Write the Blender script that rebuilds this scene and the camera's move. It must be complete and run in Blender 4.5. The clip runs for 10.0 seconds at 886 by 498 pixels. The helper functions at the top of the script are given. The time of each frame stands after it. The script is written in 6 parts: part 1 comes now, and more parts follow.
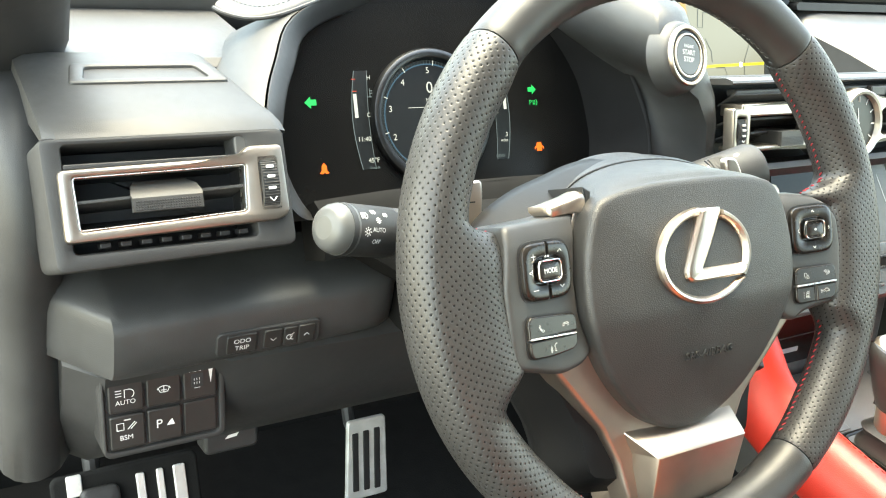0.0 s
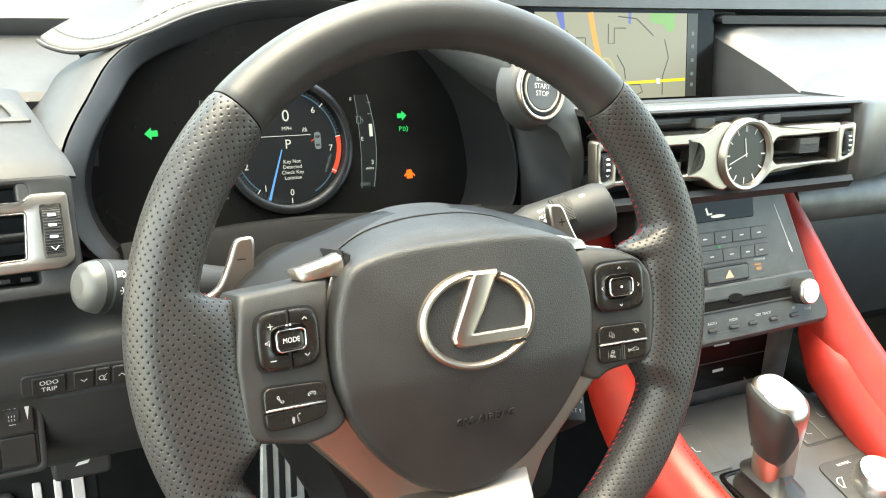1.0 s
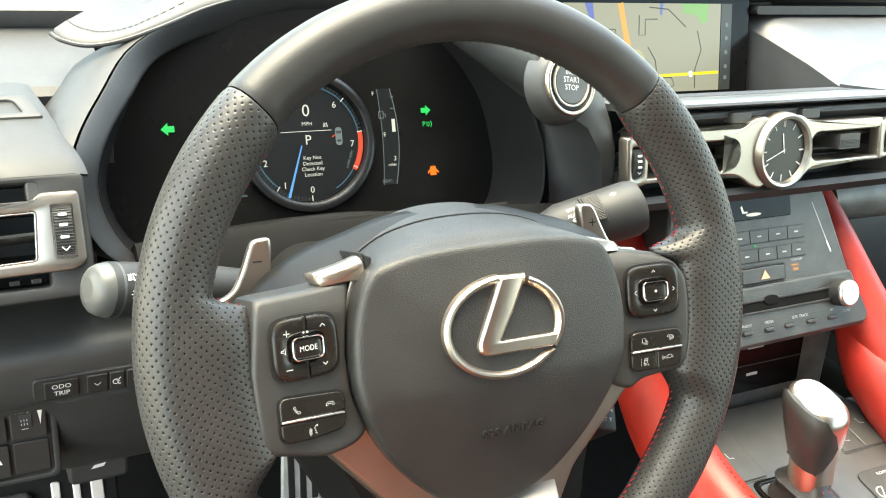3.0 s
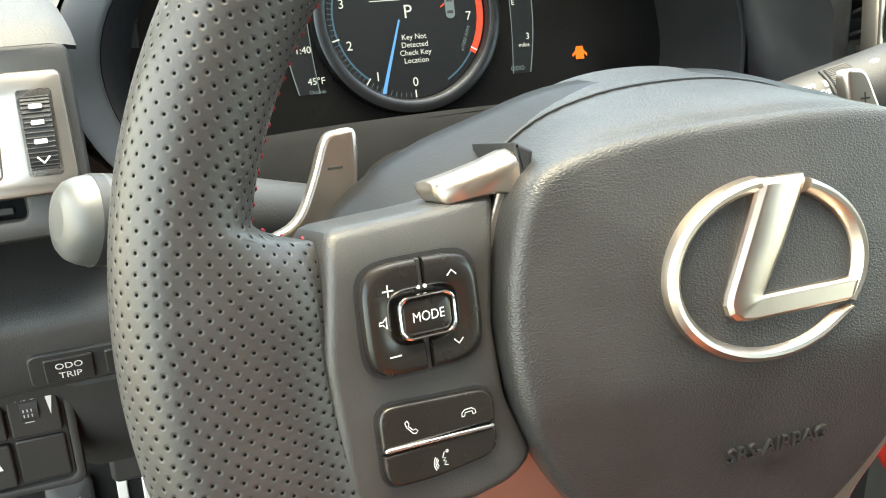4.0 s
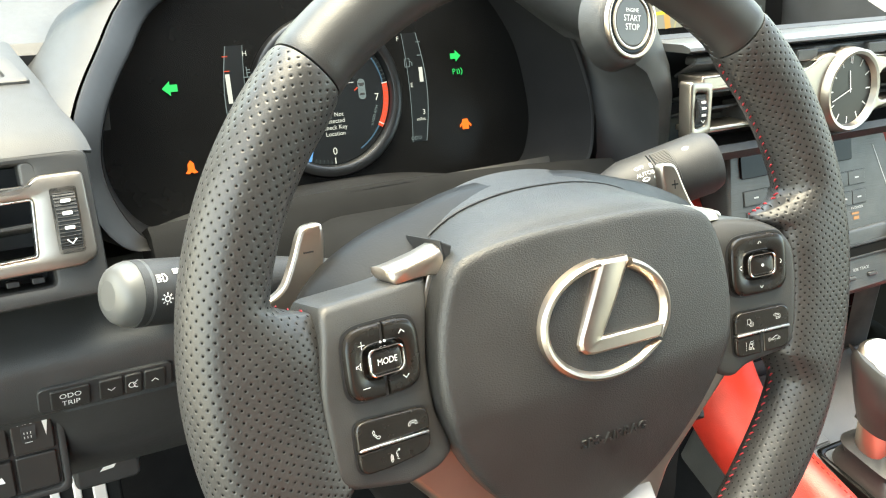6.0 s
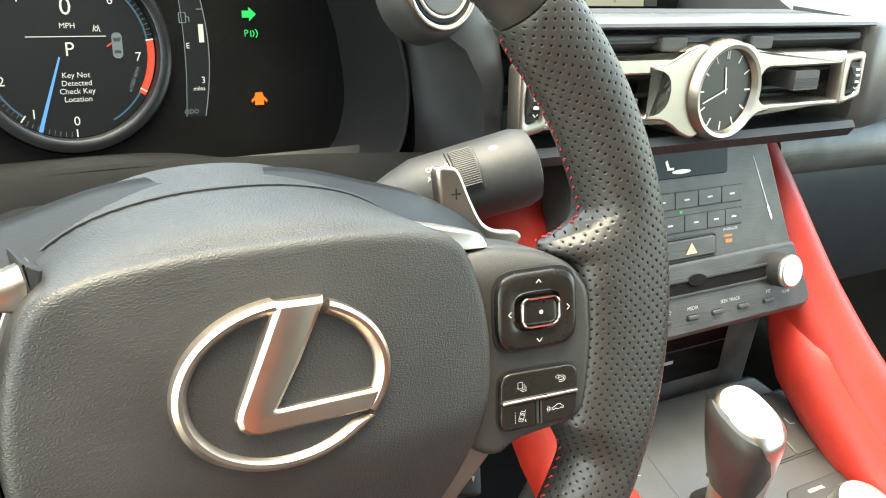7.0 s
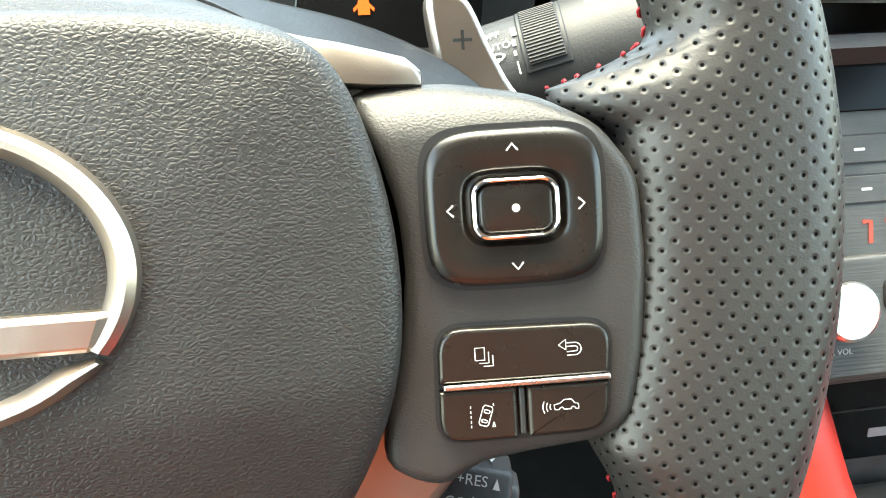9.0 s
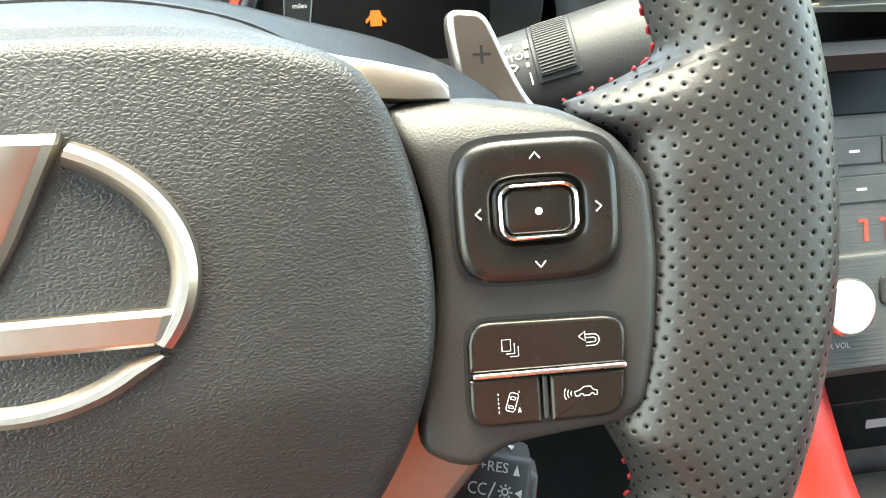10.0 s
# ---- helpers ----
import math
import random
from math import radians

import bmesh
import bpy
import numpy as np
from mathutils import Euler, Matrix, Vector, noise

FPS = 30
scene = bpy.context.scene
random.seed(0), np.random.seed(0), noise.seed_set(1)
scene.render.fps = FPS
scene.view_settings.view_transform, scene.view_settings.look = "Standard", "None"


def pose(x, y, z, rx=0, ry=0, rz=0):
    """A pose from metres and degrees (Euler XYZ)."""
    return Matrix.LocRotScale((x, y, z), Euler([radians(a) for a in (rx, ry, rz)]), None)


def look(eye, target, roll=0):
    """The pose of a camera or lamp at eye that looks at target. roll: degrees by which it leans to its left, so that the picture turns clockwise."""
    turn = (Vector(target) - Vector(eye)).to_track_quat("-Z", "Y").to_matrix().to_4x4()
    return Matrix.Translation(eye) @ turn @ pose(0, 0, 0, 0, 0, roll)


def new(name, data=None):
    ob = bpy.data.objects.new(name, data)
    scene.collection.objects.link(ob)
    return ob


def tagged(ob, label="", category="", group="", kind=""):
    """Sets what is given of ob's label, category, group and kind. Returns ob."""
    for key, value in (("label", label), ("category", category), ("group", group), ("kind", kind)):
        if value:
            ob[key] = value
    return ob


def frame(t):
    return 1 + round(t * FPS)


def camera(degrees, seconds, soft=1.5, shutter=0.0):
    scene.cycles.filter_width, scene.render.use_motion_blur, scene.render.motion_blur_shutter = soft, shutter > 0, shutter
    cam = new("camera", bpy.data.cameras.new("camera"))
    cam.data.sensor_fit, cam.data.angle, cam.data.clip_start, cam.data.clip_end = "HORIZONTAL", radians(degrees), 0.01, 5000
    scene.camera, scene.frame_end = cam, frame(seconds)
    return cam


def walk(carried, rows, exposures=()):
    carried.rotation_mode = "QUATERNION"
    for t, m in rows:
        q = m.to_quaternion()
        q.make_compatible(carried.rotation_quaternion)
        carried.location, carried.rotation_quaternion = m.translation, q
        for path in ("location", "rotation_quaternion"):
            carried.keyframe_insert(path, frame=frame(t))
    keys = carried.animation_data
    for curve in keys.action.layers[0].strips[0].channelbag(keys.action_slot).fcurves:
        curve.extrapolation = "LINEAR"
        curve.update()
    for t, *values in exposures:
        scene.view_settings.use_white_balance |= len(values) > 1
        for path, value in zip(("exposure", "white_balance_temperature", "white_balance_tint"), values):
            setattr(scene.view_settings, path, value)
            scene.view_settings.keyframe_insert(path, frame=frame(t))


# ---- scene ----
cam = camera(51.0, 10.0, soft=1.1)
PATH = [
    (0, (-0.399, -0.336, 0.206), (0.615, 1.174, -0.626), 8.1),
    (0.5, (-0.333, -0.38, 0.243), (0.592, 1.15, -0.653), 8.1),
    (0.8, (-0.275, -0.376, 0.258), (0.649, 1.154, -0.639), 8.1),
    (1, (-0.252, -0.378, 0.263), (0.675, 1.152, -0.632), 8.1),
    (1.5, (-0.239, -0.377, 0.276), (0.69, 1.151, -0.619), 8.0),
    (2, (-0.25, -0.382, 0.284), (0.679, 1.148, -0.61), 8.0),
    (2.2, (-0.252, -0.383, 0.285), (0.676, 1.147, -0.609), 7.9),
    (3.3, (-0.226, -0.313, 0.22), (0.585, 1.25, -0.729), 6.8),
    (3.5, (-0.213, -0.269, 0.189), (0.525, 1.305, -0.801), 5.4),
    (3.7, (-0.201, -0.229, 0.169), (0.502, 1.348, -0.841), 4.1),
    (4, (-0.183, -0.188, 0.145), (0.493, 1.377, -0.9), 3.1),
    (4.5, (-0.175, -0.172, 0.129), (0.473, 1.335, -1.015), 0.7),
    (5, (-0.179, -0.172, 0.134), (0.47, 1.336, -1.009), 0.6),
    (5.5, (-0.19, -0.188, 0.153), (0.476, 1.31, -0.993), 0.9),
    (5.8, (-0.231, -0.225, 0.2), (0.593, 1.242, -0.881), 4.5),
    (6, (-0.252, -0.26, 0.233), (0.677, 1.183, -0.795), 7.1),
    (6.2, (-0.25, -0.278, 0.248), (0.757, 1.123, -0.763), 9.0),
    (7.3, (-0.034, -0.19, 0.178), (0.935, 1.208, -0.874), 14.8),
    (7.5, (-0.003, -0.185, 0.169), (0.788, 1.328, -0.872), 11.7),
    (7.8, (0.02, -0.181, 0.148), (0.559, 1.456, -0.867), 7.2),
    (8, (0.037, -0.188, 0.125), (0.453, 1.506, -0.854), 6.0),
    (8.3, (0.057, -0.181, 0.087), (0.379, 1.535, -0.888), 1.8),
    (8.5, (0.054, -0.169, 0.082), (0.373, 1.564, -0.865), 0.2),
    (9, (0.064, -0.154, 0.087), (0.375, 1.526, -0.953), 0.8),
    (9.5, (0.06, -0.16, 0.092), (0.373, 1.519, -0.949), 0.6),
    (10, (0.055, -0.167, 0.095), (0.37, 1.516, -0.939), 0.3),
]
EXPOSURE, KELVIN, TINT = 3.54, 8350, -5


def step_in(t):
    """The camera's colour drifts a little cooler towards the end."""
    return min(1, max(0, (t - 7.5) / 1.5))


walk(cam, [(t, look(eye, target, roll)) for t, eye, target, roll in PATH], [(t, EXPOSURE + e, KELVIN - 550 * step_in(t), TINT - 3 * step_in(t)) for t, e in ((0, 0.3), (0.5, 0.26), (1.5, -0.12), (2.2, -0.14), (3.5, 0.14), (5, 0.2), (6, 0.15), (7.5, 0.15), (8.5, 0.36), (9, 0.5), (10, 0.52))])

# ---- light ----
world = bpy.data.worlds.new("sky")
scene.world = world
world.use_nodes = True
wn = world.node_tree
sky = wn.nodes.new("ShaderNodeTexSky")
sky.sky_type = "NISHITA"
sky.sun_disc = False
sky.sun_elevation, sky.sun_rotation = radians(80), radians(-24)
sky.air_density, sky.dust_density = 1.0, 3.0
wn.links.new(sky.outputs[0], wn.nodes["Background"].inputs[0])
wn.nodes["Background"].inputs[1].default_value = 0.15
sun_data = bpy.data.lights.new("sun", "SUN")
sun_data.energy, sun_data.angle, sun_data.color = 0.55, radians(60), (0.92, 0.97, 1.0)
sun = new("sun", sun_data)
sun.matrix_world = look((-0.4, 0.9, 5.6), (0.0, 0.0, 0.0))
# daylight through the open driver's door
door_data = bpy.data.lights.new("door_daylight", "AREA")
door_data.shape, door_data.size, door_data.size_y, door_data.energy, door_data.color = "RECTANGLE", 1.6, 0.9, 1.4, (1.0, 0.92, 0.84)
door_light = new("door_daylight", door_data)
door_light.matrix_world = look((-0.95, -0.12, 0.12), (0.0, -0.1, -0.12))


# ---- materials ----
def node(nt, kind, **inputs):
    n = nt.nodes.new(kind)
    for key, value in inputs.items():
        n.inputs[key.replace("_", " ")].default_value = value
    return n


def mat(name, color, rough=0.5, metal=0.0, grain=0.0, grain_size=0.0012, vary=0.12, wear=0.06, spec=0.5,
        emit=None, power=0.0, coat=0.0, aniso=False, wrinkle=False, sheen=0.0):
    """A surface with a fine grain (bump), blotchy colour and roughness at a larger scale."""
    m = bpy.data.materials.new(name)
    m.use_nodes = True
    nt = m.node_tree
    b = nt.nodes["Principled BSDF"]
    b.inputs["Base Color"].default_value = (*color, 1)
    b.inputs["Roughness"].default_value = rough
    b.inputs["Metallic"].default_value = metal
    b.inputs["Specular IOR Level"].default_value = spec
    b.inputs["Coat Weight"].default_value = coat
    b.inputs["Sheen Weight"].default_value = sheen
    if emit:
        b.inputs["Emission Color"].default_value = (*emit, 1)
        b.inputs["Emission Strength"].default_value = power
    co = nt.nodes.new("ShaderNodeTexCoord")
    big = node(nt, "ShaderNodeTexNoise", Scale=38.0, Detail=3.0)
    nt.links.new(co.outputs["Object"], big.inputs["Vector"])
    if vary:
        lo, hi = [max(0, c * (1 - vary)) for c in color], [min(1, c * (1 + vary)) for c in color]
        ramp = nt.nodes.new("ShaderNodeValToRGB")
        ramp.color_ramp.elements[0].color, ramp.color_ramp.elements[1].color = (*lo, 1), (*hi, 1)
        ramp.color_ramp.elements[0].position, ramp.color_ramp.elements[1].position = 0.35, 0.65
        nt.links.new(big.outputs["Fac"], ramp.inputs["Fac"])
        nt.links.new(ramp.outputs["Color"], b.inputs["Base Color"])
    if wear:
        rr = node(nt, "ShaderNodeMapRange", To_Min=max(0.02, rough - wear), To_Max=min(1, rough + wear))
        mid = node(nt, "ShaderNodeTexNoise", Scale=210.0, Detail=4.0)
        nt.links.new(co.outputs["Object"], mid.inputs["Vector"])
        nt.links.new(mid.outputs["Fac"], rr.inputs["Value"])
        nt.links.new(rr.outputs["Result"], b.inputs["Roughness"])
    if grain:
        bump = node(nt, "ShaderNodeBump", Strength=grain, Distance=0.0004)
        if wrinkle:
            # creases round small, slightly drawn-out cells, over a finer pebble
            warp = node(nt, "ShaderNodeTexNoise", Scale=0.8 / grain_size, Detail=2.0)
            nt.links.new(co.outputs["Object"], warp.inputs["Vector"])
            add = nt.nodes.new("ShaderNodeVectorMath")
            add.operation = "MULTIPLY_ADD"
            add.inputs[1].default_value = (grain_size * 1.0,) * 3
            nt.links.new(warp.outputs["Color"], add.inputs[0])
            nt.links.new(co.outputs["Object"], add.inputs[2])
            squash = nt.nodes.new("ShaderNodeMapping")
            squash.inputs["Rotation"].default_value = (0.0, 0.0, 0.75)
            squash.inputs["Scale"].default_value = (0.72, 1.25, 0.8)
            nt.links.new(add.outputs[0], squash.inputs["Vector"])
            v = node(nt, "ShaderNodeTexVoronoi", Scale=1 / grain_size)
            v.feature = "DISTANCE_TO_EDGE"
            nt.links.new(squash.outputs["Vector"], v.inputs["Vector"])
            sm = node(nt, "ShaderNodeMapRange", From_Min=0.0, From_Max=0.32)
            sm.interpolation_type = "SMOOTHERSTEP"
            nt.links.new(v.outputs["Distance"], sm.inputs["Value"])
            fine = node(nt, "ShaderNodeTexNoise", Scale=2.2 / grain_size, Detail=2.0)
            nt.links.new(co.outputs["Object"], fine.inputs["Vector"])
            mixed = nt.nodes.new("ShaderNodeMath")
            mixed.operation = "MULTIPLY_ADD"
            mixed.inputs[1].default_value = 0.7
            nt.links.new(fine.outputs["Fac"], mixed.inputs[0])
            nt.links.new(sm.outputs["Result"], mixed.inputs[2])
            nt.links.new(mixed.outputs[0], bump.inputs["Height"])
        else:
            nz = node(nt, "ShaderNodeTexNoise", Scale=1 / grain_size, Detail=2.5)
            if aniso:
                mp = nt.nodes.new("ShaderNodeMapping")
                mp.inputs["Scale"].default_value = (0.04, 1, 1)
                nt.links.new(co.outputs["Object"], mp.inputs["Vector"])
                nt.links.new(mp.outputs["Vector"], nz.inputs["Vector"])
            else:
                nt.links.new(co.outputs["Object"], nz.inputs["Vector"])
            nt.links.new(nz.outputs["Fac"], bump.inputs["Height"])
        nt.links.new(bump.outputs["Normal"], b.inputs["Normal"])
    return m


def perforated(name, color, rough, pitch=0.0035):
    """Grained leather with a staggered grid of pricked holes, laid out by the surface's own lengths (UV in metres)."""
    m = mat(name, color, rough, grain=0.06, grain_size=0.0009, wrinkle=True, vary=0.1)
    nt = m.node_tree
    b = nt.nodes["Principled BSDF"]
    uv = nt.nodes.new("ShaderNodeTexCoord")
    mp = nt.nodes.new("ShaderNodeMapping")
    mp.inputs["Rotation"].default_value = (0, 0, radians(45))
    mp.inputs["Scale"].default_value = (1 / pitch, 1 / pitch, 1)
    wob = node(nt, "ShaderNodeTexNoise", Scale=70.0, Detail=1.0)
    nt.links.new(uv.outputs["UV"], wob.inputs["Vector"])
    add = nt.nodes.new("ShaderNodeVectorMath")
    add.operation = "MULTIPLY_ADD"
    add.inputs[1].default_value = (0.0012, 0.0012, 0)
    nt.links.new(wob.outputs["Color"], add.inputs[0])
    nt.links.new(uv.outputs["UV"], add.inputs[2])
    nt.links.new(add.outputs[0], mp.inputs["Vector"])
    v = node(nt, "ShaderNodeTexVoronoi", Scale=1.0, Randomness=0.06)
    v.voronoi_dimensions = "2D"
    nt.links.new(mp.outputs["Vector"], v.inputs["Vector"])
    hole = node(nt, "ShaderNodeMapRange", From_Min=0.09, From_Max=0.175)
    hole.interpolation_type = "SMOOTHSTEP"
    nt.links.new(v.outputs["Distance"], hole.inputs["Value"])
    dimple = node(nt, "ShaderNodeMapRange", From_Min=0.0, From_Max=0.34)
    dimple.interpolation_type = "SMOOTHSTEP"
    nt.links.new(v.outputs["Distance"], dimple.inputs["Value"])
    mix = nt.nodes.new("ShaderNodeMix")
    mix.data_type = "RGBA"
    old = b.inputs["Base Color"].links[0].from_socket
    mix.inputs[6].default_value = (0.004, 0.004, 0.004, 1)
    nt.links.new(hole.outputs["Result"], mix.inputs[0])
    nt.links.new(old, mix.inputs[7])
    nt.links.new(mix.outputs[2], b.inputs["Base Color"])
    dull = node(nt, "ShaderNodeMapRange", To_Min=0.0, To_Max=0.5)
    nt.links.new(hole.outputs["Result"], dull.inputs["Value"])
    nt.links.new(dull.outputs["Result"], b.inputs["Specular IOR Level"])
    first = b.inputs["Normal"].links[0].from_socket
    bump = node(nt, "ShaderNodeBump", Strength=0.42, Distance=0.0006)
    nt.links.new(dimple.outputs["Result"], bump.inputs["Height"])
    nt.links.new(first, bump.inputs["Normal"])
    nt.links.new(bump.outputs["Normal"], b.inputs["Normal"])
    return m


LEATHER = mat("smooth_leather", (0.025, 0.0245, 0.024), 0.42, grain=0.1, grain_size=0.0009, wrinkle=True)
PERF = perforated("perforated_leather", (0.028, 0.0268, 0.026), 0.42)
AIRBAG = mat("airbag_skin", (0.025, 0.0245, 0.024), 0.44, grain=0.3, grain_size=0.0011, wrinkle=True)
POD = mat("pod_skin", (0.034, 0.0332, 0.0322), 0.42, grain=0.14, grain_size=0.0009, wrinkle=True)
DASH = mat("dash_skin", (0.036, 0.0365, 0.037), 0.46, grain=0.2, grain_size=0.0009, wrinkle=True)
# same black skin, its colour raised to carry the windscreen's glare
DASH_GLARE = mat("dash_glare_skin", (0.055, 0.055, 0.055), 0.34, spec=0.65, grain=0.12, grain_size=0.0009, wrinkle=True)
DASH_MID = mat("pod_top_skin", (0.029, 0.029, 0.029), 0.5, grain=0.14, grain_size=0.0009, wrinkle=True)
PLASTIC = mat("black_plastic", (0.024, 0.024, 0.0245), 0.52, spec=0.4, grain=0.25, grain_size=0.0008)
MATT = mat("antiglare_black", (0.009, 0.009, 0.0095), 0.45, spec=0.2, grain=0.2, grain_size=0.001)
DARK = mat("dark_plastic", (0.012, 0.012, 0.013), 0.55)
BUTTON = mat("satin_button", (0.013, 0.011, 0.0095), 0.26, wear=0.05)
SWITCH = mat("satin_switch", (0.017, 0.0165, 0.016), 0.48, wear=0.05)
REAR_CLOSURE = mat("rear_closure_grey", (0.12, 0.115, 0.11), 0.85, grain=0.3)
COLUMN = mat("column_black", (0.008, 0.008, 0.008), 0.85, spec=0.08, grain=0.2)
CAP = mat("hood_cap_skin", (0.034, 0.034, 0.035), 0.42, grain=0.2, grain_size=0.0009, wrinkle=True)
# paler than the stalk's plastic: the window's light is in this colour
STALK_TIP = mat("window_lit_stalk_tip", (0.06, 0.061, 0.06), 0.38, grain=0.06, grain_size=0.0006)
# red leather pushed to orange: an overexposed glow for the spoke to reflect
SEAT_ORANGE = mat("reflected_orange_leather", (0.46, 0.085, 0.025), 0.5, grain=0.16, grain_size=0.0013, wrinkle=True)
GLOSS = mat("gloss_black", (0.005, 0.005, 0.005), 0.14, wear=0.03, spec=0.12)
SILVER = mat("satin_silver", (0.58, 0.5, 0.43), 0.32, metal=1.0, grain=0.06, grain_size=0.0006, vary=0.05, wear=0.05)
VENT_SILVER = mat("satin_vent_silver", (0.4, 0.36, 0.32), 0.36, metal=1.0, grain=0.06, grain_size=0.0006, vary=0.05, wear=0.05)
SPOKE_SILVER = mat("matt_spoke_silver", (0.46, 0.395, 0.34), 0.42, metal=1.0, grain=0.06, grain_size=0.0006, vary=0.05, wear=0.05)
CHROME = mat("chrome", (0.82, 0.8, 0.78), 0.08, metal=1.0, vary=0.03, wear=0.03)
BRIGHT = mat("bright_metal", (0.85, 0.84, 0.82), 0.28, metal=1.0, vary=0.03, wear=0.04)
DIAL_METAL = mat("dark_dial_metal", (0.07, 0.072, 0.075), 0.35, metal=1.0)
# pale and only half metallic, replacing bright reflections missing in the footwell
PEDAL_METAL = mat("brightened_pedal_metal", (0.6, 0.59, 0.57), 0.42, metal=0.45, grain=0.15, grain_size=0.0008, aniso=True)
ALU = mat("brushed_aluminium", (0.72, 0.71, 0.69), 0.3, metal=1.0, grain=0.15, grain_size=0.0008, aniso=True)
RED = mat("red_leather", (0.38, 0.022, 0.015), 0.42, grain=0.16, grain_size=0.0013, wrinkle=True)
THREAD = mat("red_thread", (0.34, 0.016, 0.024), 0.7)
CARPET = mat("carpet", (0.01, 0.01, 0.01), 0.95, grain=1.0, grain_size=0.0025, spec=0.1)
PRINT = mat("white_print", (0.62, 0.62, 0.61), 0.5, vary=0.03)
PRINT_DIM = mat("grey_print", (0.42, 0.42, 0.42), 0.5, vary=0.03)
INK = mat("dark_ink", (0.03, 0.03, 0.03), 0.5)
WOODY = mat("dark_open_pore_trim", (0.1, 0.103, 0.098), 0.4, grain=0.5, grain_size=0.0012, aniso=True, vary=0.3)
HEADLINER = mat("headliner_cloth", (0.36, 0.355, 0.35), 0.9, grain=0.3)
SCREEN_GLASS = mat("dark_screen", (0.005, 0.005, 0.005), 0.25, wear=0.02, spec=0.2)
FASCIA = mat("grey_fascia", (0.043, 0.043, 0.042), 0.42, grain=0.5, grain_size=0.001, aniso=True, vary=0.25)


def glow(name, color, power):
    """A lit display colour; power 1 is as bright as white paper in this light."""
    return mat(name, (0.0, 0.0, 0.0), 0.4, vary=0, wear=0, emit=color, power=power * 0.11)


LIT_WHITE = glow("lit_white", (0.86, 0.93, 1.0), 0.75)
LIT_DIM = glow("lit_dim", (0.5, 0.66, 0.8), 0.3)
LIT_BLUE = glow("lit_blue", (0.12, 0.4, 1.0), 0.9)
LIT_GREEN = glow("lit_green", (0.02, 0.75, 0.2), 0.9)
LIT_ORANGE = glow("lit_orange", (1.0, 0.16, 0.02), 1.3)
LIT_RED = glow("lit_red", (1.0, 0.1, 0.05), 0.75)
LIT_AMBER = glow("lit_amber", (1.0, 0.42, 0.1), 0.6)

# ---- shaping ----
MM = 0.001


def merged(*many):
    out = bmesh.new()
    for b in many:
        me = bpy.data.meshes.new("tmp")
        b.to_mesh(me)
        out.from_mesh(me)
        bpy.data.meshes.remove(me)
        b.free()
    return out


def part(name, bm, material, parent=None, label="", matrix=None, flat=False, sharp=32):
    """Links a bmesh, drawn in millimetres, as one mesh object under a thing or a part."""
    bm.normal_update()
    bmesh.ops.scale(bm, vec=(MM, MM, MM), verts=bm.verts)
    lim = radians(sharp)
    for f in bm.faces:
        f.smooth = not flat and len(f.verts) <= 8
    for e in bm.edges:
        if len(e.link_faces) == 2 and (e.calc_face_angle(0) > lim or any(len(f.verts) > 8 for f in e.link_faces)):
            e.smooth = False
    me = bpy.data.meshes.new(name)
    bm.to_mesh(me)
    bm.free()
    me.materials.append(material)
    ob = new(name, me)
    if parent:
        ob.parent = parent
    if matrix is not None:
        ob.matrix_local = matrix
    if label:
        tagged(ob, label)
    return ob


def thing(name, matrix, label, category, group="", kind=""):
    ob = new(name)
    ob.matrix_world = matrix
    ob.empty_display_size = 0.02
    return tagged(ob, label, category, group, kind)


def at(x, y, z, rx=0, ry=0, rz=0):
    """A pose in millimetres and degrees."""
    return pose(x * MM, y * MM, z * MM, rx, ry, rz)


def spline(pts, n=6, closed=True):
    """Catmull-Rom through a few control points, n steps a span."""
    p = [Vector(q) for q in pts]
    out, k = [], len(p)
    for i in range(k if closed else k - 1):
        a, b = p[i], p[(i + 1) % k]
        z = p[i - 1] if closed or i > 0 else a * 2 - b
        c = p[(i + 2) % k] if closed or i + 2 < k else b * 2 - a
        for j in range(n):
            t = j / n
            out.append(0.5 * ((2 * a) + (b - z) * t + (2 * z - 5 * a + 4 * b - c) * t * t + (3 * a - z - 3 * b + c) * t ** 3))
    if not closed:
        out.append(p[-1])
    return out


def rrect(w, h, r, n=5, cx=0, cy=0):
    out = []
    for sx, sy, a0 in ((1, 1, 0), (-1, 1, 90), (-1, -1, 180), (1, -1, 270)):
        for i in range(n + 1):
            a = radians(a0 + 90 * i / n)
            out.append(Vector((cx + sx * (w / 2 - r) + r * math.cos(a), cy + sy * (h / 2 - r) + r * math.sin(a))))
    return out


def oval(rx, ry, n=40, cx=0, cy=0):
    return [Vector((cx + rx * math.cos(2 * math.pi * i / n), cy + ry * math.sin(2 * math.pi * i / n))) for i in range(n)]


def rounded(pts, r, n=4):
    """A polygon with its corners rounded."""
    out, k = [], len(pts)
    for i in range(k):
        p, a, b = Vector(pts[i]), Vector(pts[i - 1]), Vector(pts[(i + 1) % k])
        da, db = (a - p), (b - p)
        q = min(r, da.length * 0.45, db.length * 0.45)
        s, e = p + da.normalized() * q, p + db.normalized() * q
        for j in range(n + 1):
            t = j / n
            out.append(s * (1 - t) ** 2 + p * 2 * t * (1 - t) + e * t * t)
    return out


